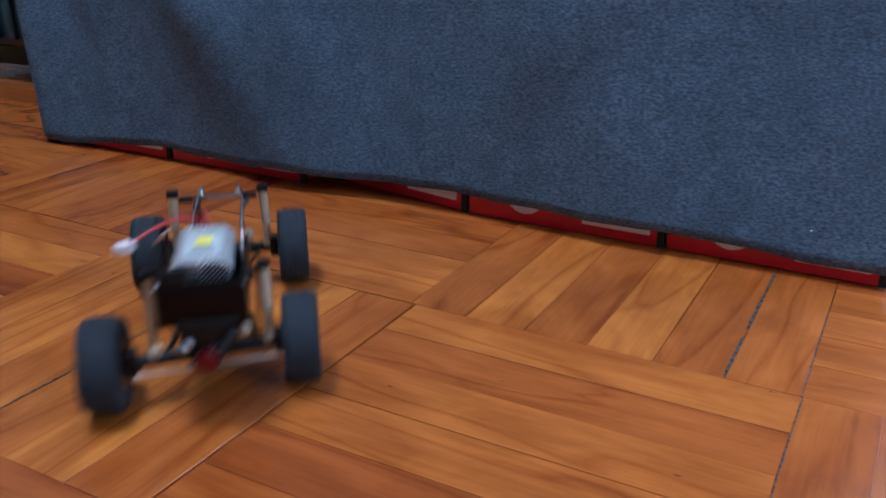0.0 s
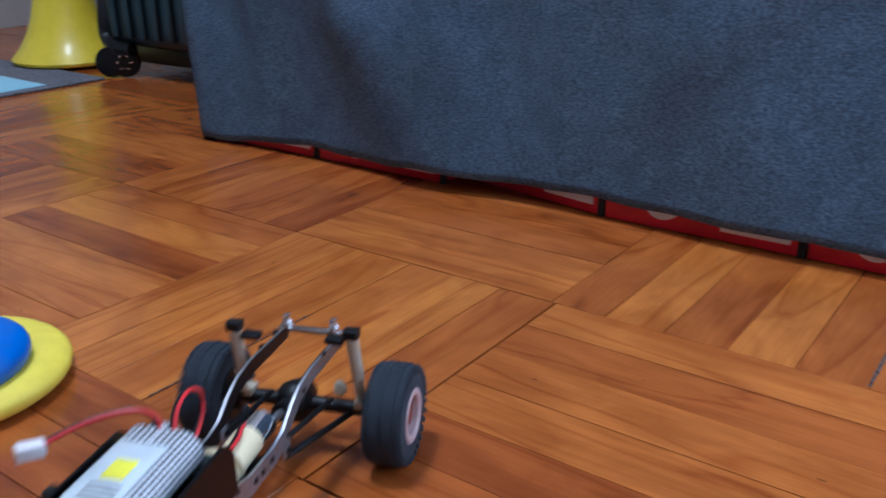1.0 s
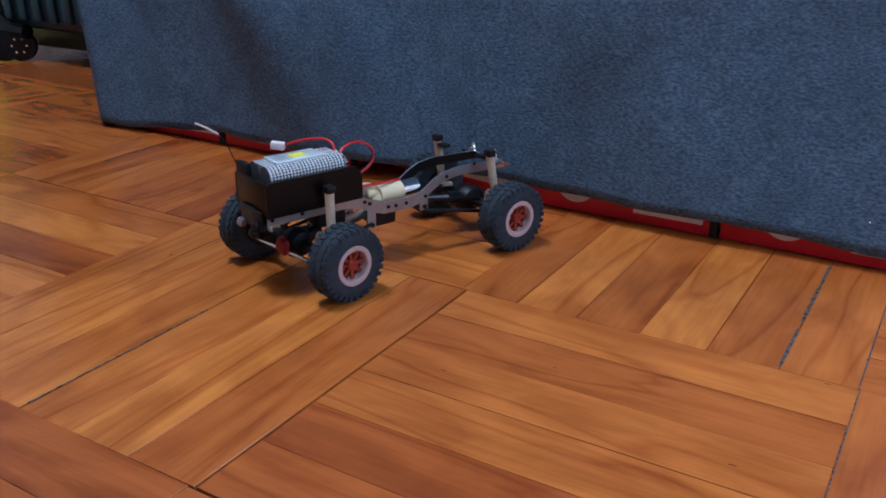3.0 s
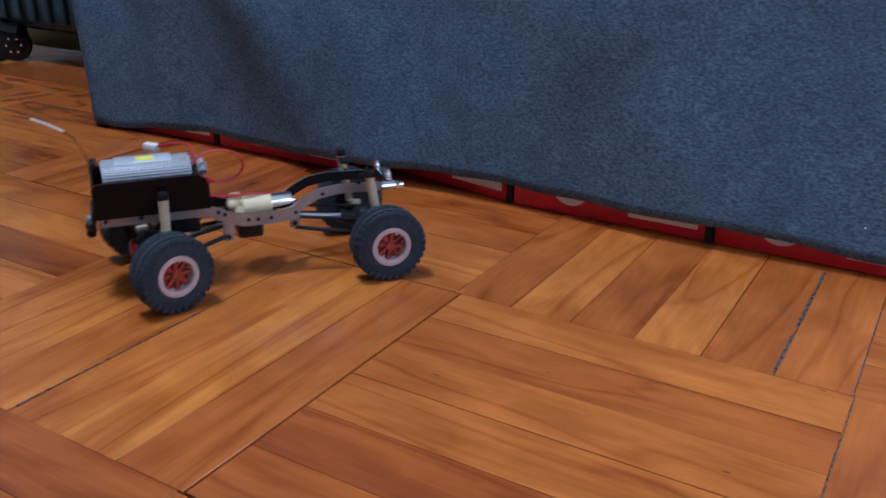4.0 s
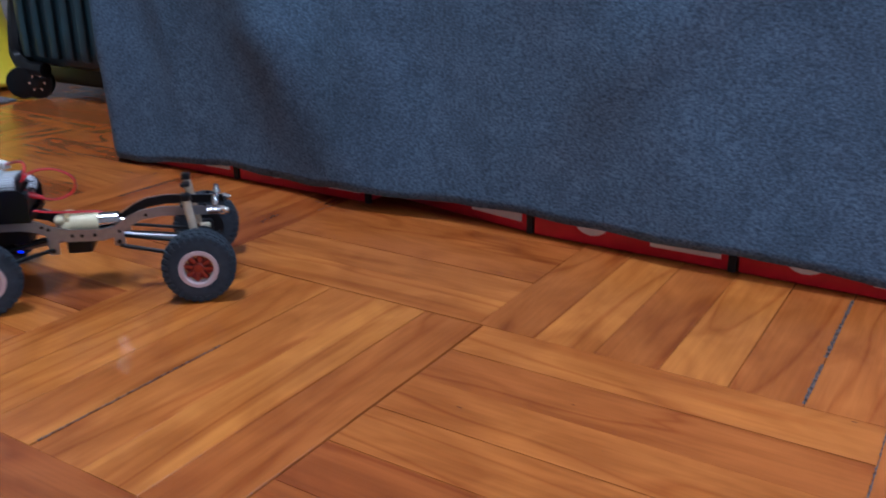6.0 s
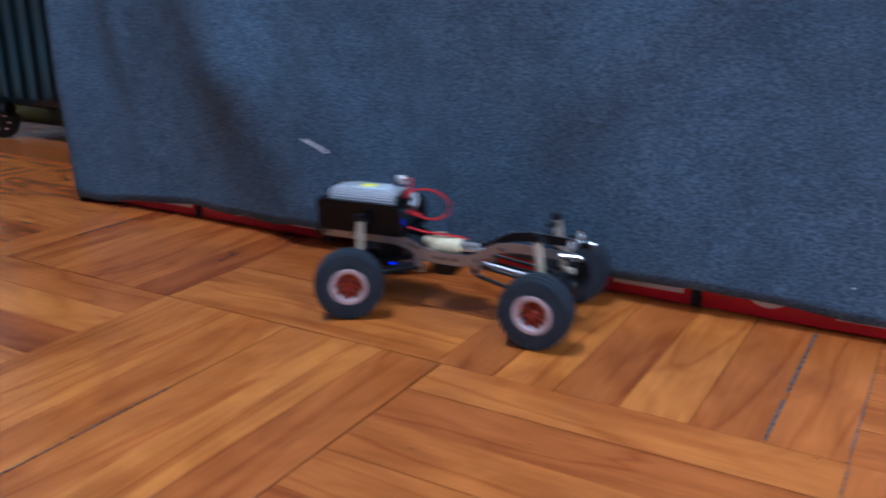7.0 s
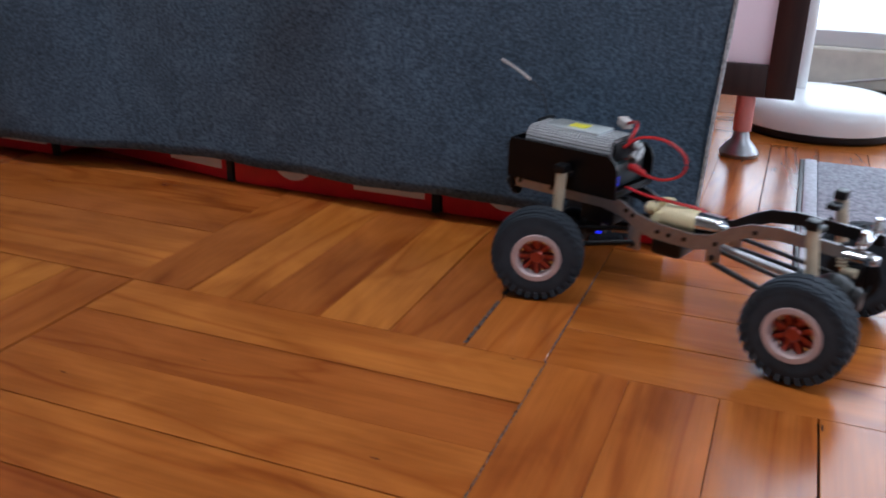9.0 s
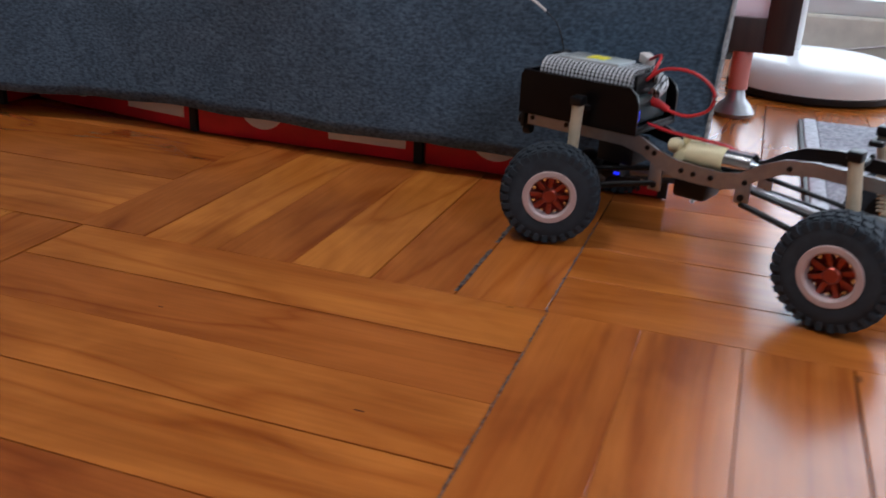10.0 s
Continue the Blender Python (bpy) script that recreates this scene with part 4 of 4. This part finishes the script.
for d, cx, cy, along, i, j, k in rest:
    a, b = (M / 2 - 0.0003, PW / 2 - 0.0003) if along else (PW / 2 - 0.0003, M / 2 - 0.0003)
    z = -0.0002 - rng.uniform(0, 0.0004)
    top = [bm.verts.new((cx + sx * a, cy + sy * b, z)) for sx, sy in ((-1, -1), (1, -1), (1, 1), (-1, 1))]
    low = [bm.verts.new((v.co.x, v.co.y, -0.004)) for v in top]
    bm.faces.new(top)
    for q in range(4):
        bm.faces.new((top[q], low[q], low[(q + 1) % 4], top[(q + 1) % 4]))
far = part("far_planks", bm, WOOD, floor, "parquet planks further off", smooth=False)
tagged(far, kind="stuff")
far.color = (0.2, 0.5, 0, 1)

# worn filler in the open joints, crumbled away in places
for x, y0, y1, w in ((0.2545, 0.003, 0.21, 0.003), (-0.1525, -0.3, -0.14, 0.0018), (0.3075, -0.29, 0.0, 0.0011), (0.3065, 0.0, 0.15, 0.001)):
    bm = B()
    pr = None
    for k in range(81):
        y = y0 + (y1 - y0) * k / 80
        full = 0.5 + 0.5 * noise.noise(Vector((x * 40, y * 45, 2.0)))
        h = w / 2 * (0.35 + 0.7 * full + 0.35 * rng.random())
        if full < 0.33:
            pr = None
            continue
        row = [bm.verts.new((x - h + rng.uniform(-0.0005, 0.0005), y, 0.0002)), bm.verts.new((x, y, 0.0005)), bm.verts.new((x + h, y, 0.0002))]
        if pr:
            for q in range(2):
                bm.faces.new((pr[q], pr[q + 1], row[q + 1], row[q]))
        pr = row
    part("joint_filler", bm, FILLER, floor, "crumbling grey joint filler")

# ---- what moves ----
# time, middle between the two wheels of the truck's own starboard side, heading
TRUCK = [
    (0.0, -0.0512, -0.0653, 129.5), (0.15, -0.0054, -0.1484, 122.0), (0.3, 0.0324, -0.2295, 115.6), (0.45, 0.0632, -0.2956, 113.2), (0.5, 0.0696, -0.3083, 112.5), (0.6, 0.0805, -0.3297, 112.6),
    (0.8, 0.0832, -0.3371, 112.6), (1.0, 0.0794, -0.3336, 112.0), (1.2, 0.0463, -0.2935, 107.5), (1.5, 0.0121, -0.2352, 100.7), (1.8, -0.0183, -0.1595, 91.3), (2.0, -0.0234, -0.1091, 86.1),
    (2.1, -0.0283, -0.081, 83.4), (2.3, -0.0295, -0.0258, 77.1), (2.5, -0.0278, 0.0054, 71.2), (2.8, -0.0277, 0.0124, 69.6), (3.0, -0.0286, 0.0143, 68.9), (3.2, -0.0282, 0.0139, 68.9),
    (3.5, -0.0547, -0.048, 65.9), (3.8, -0.0992, -0.086, 58.8), (4.05, -0.1087, -0.0748, 51.8), (4.3, -0.0713, -0.0206, 47.4), (4.5, 0.0006, 0.0623, 43.5), (4.6, 0.0111, 0.0688, 42.7),
    (4.8, 0.0121, 0.0684, 42.9), (5.0, 0.0126, 0.0689, 43.5), (5.2, 0.0106, 0.0704, 43.1), (5.4, -0.0435, 0.0204, 43.6), (5.65, -0.1754, -0.0871, 44.3), (5.9, -0.2793, -0.1496, 44.5),
    (6.1, -0.2868, -0.1346, 41.2), (6.3, -0.2414, -0.0886, 36.6), (6.5, -0.1929, -0.0556, 30.1), (6.8, -0.0997, 0.0212, 18.8), (7.0, -0.0306, 0.0459, 6.7), (7.3, 0.096, 0.0786, -4.5),
    (7.5, 0.1527, 0.0795, -8.7), (8.0, 0.1651, 0.0778, -10.1), (8.5, 0.2087, 0.0746, -11.7), (8.8, 0.3036, 0.0618, -16.5), (9.0, 0.355, 0.0551, -17.4), (9.5, 0.3721, 0.0564, -18.6),
    (10.0, 0.3601, 0.0643, -20.1),
]

# time and steering angle of the wheels under the battery box
STEER = [(0, -8), (0.6, 0), (1.0, 10), (1.2, 22), (1.8, 23), (2.5, 20), (2.8, 0), (3.2, 0), (3.5, 0), (3.9, 12), (4.3, 14), (4.5, 14), (4.8, 0), (5.2, 0), (5.6, 4), (6.0, 18), (6.5, 20), (9.0, 20), (9.5, 24), (10, 24)]


def motions():
    """The truck's way, and its wheels rolling with it."""
    ts = [r[0] for r in TRUCK]

    def at(t):
        i = max(k for k in range(len(ts) - 1) if ts[k] <= t + 1e-9)
        (t0, *a), (t1, *b) = TRUCK[i], TRUCK[i + 1]
        p = TRUCK[max(i - 1, 0)]
        n = TRUCK[min(i + 2, len(TRUCK) - 1)]
        u = (t - t0) / (t1 - t0)
        out = []
        for q in range(3):
            ma = (b[q] - p[q + 1]) / (t1 - p[0]) * (t1 - t0)
            mb = (n[q + 1] - a[q]) / (n[0] - t0) * (t1 - t0)
            out.append(a[q] * (2 * u ** 3 - 3 * u * u + 1) + ma * (u ** 3 - 2 * u * u + u) + b[q] * (3 * u * u - 2 * u ** 3) + mb * (u ** 3 - u * u))
        a = radians(out[2])
        return out[0] - HALF * math.sin(a), out[1] + HALF * math.cos(a), a

    times = [round(0.1 * k, 2) for k in range(101)]
    path = [at(t) for t in times]
    walk(truck, [(t, pose(x, y, 0, 0, 0, math.degrees(a))) for t, (x, y, a) in zip(times, path)])
    for wheel in wheels:
        ox, oy = wheel.location.x, wheel.location.y
        roll, rows, last = 0.0, [], None
        for t, (x, y, a) in zip(times, path):
            p = (x + ox * math.cos(a) - oy * math.sin(a), y + ox * math.sin(a) + oy * math.cos(a))
            if last:
                roll += math.degrees(((p[0] - last[0]) * math.cos(a) + (p[1] - last[1]) * math.sin(a)) / TR)
            last = p
            turn = float(np.interp(t, [s[0] for s in STEER], [s[1] for s in STEER])) if ox < 0 else 0.0
            rows.append((t, pose(ox, oy, TR, 0, roll, turn + math.degrees(math.atan(SKEW[1 if ox > 0 else -1])) * 0.8)))
        walk(wheel, rows)


motions()
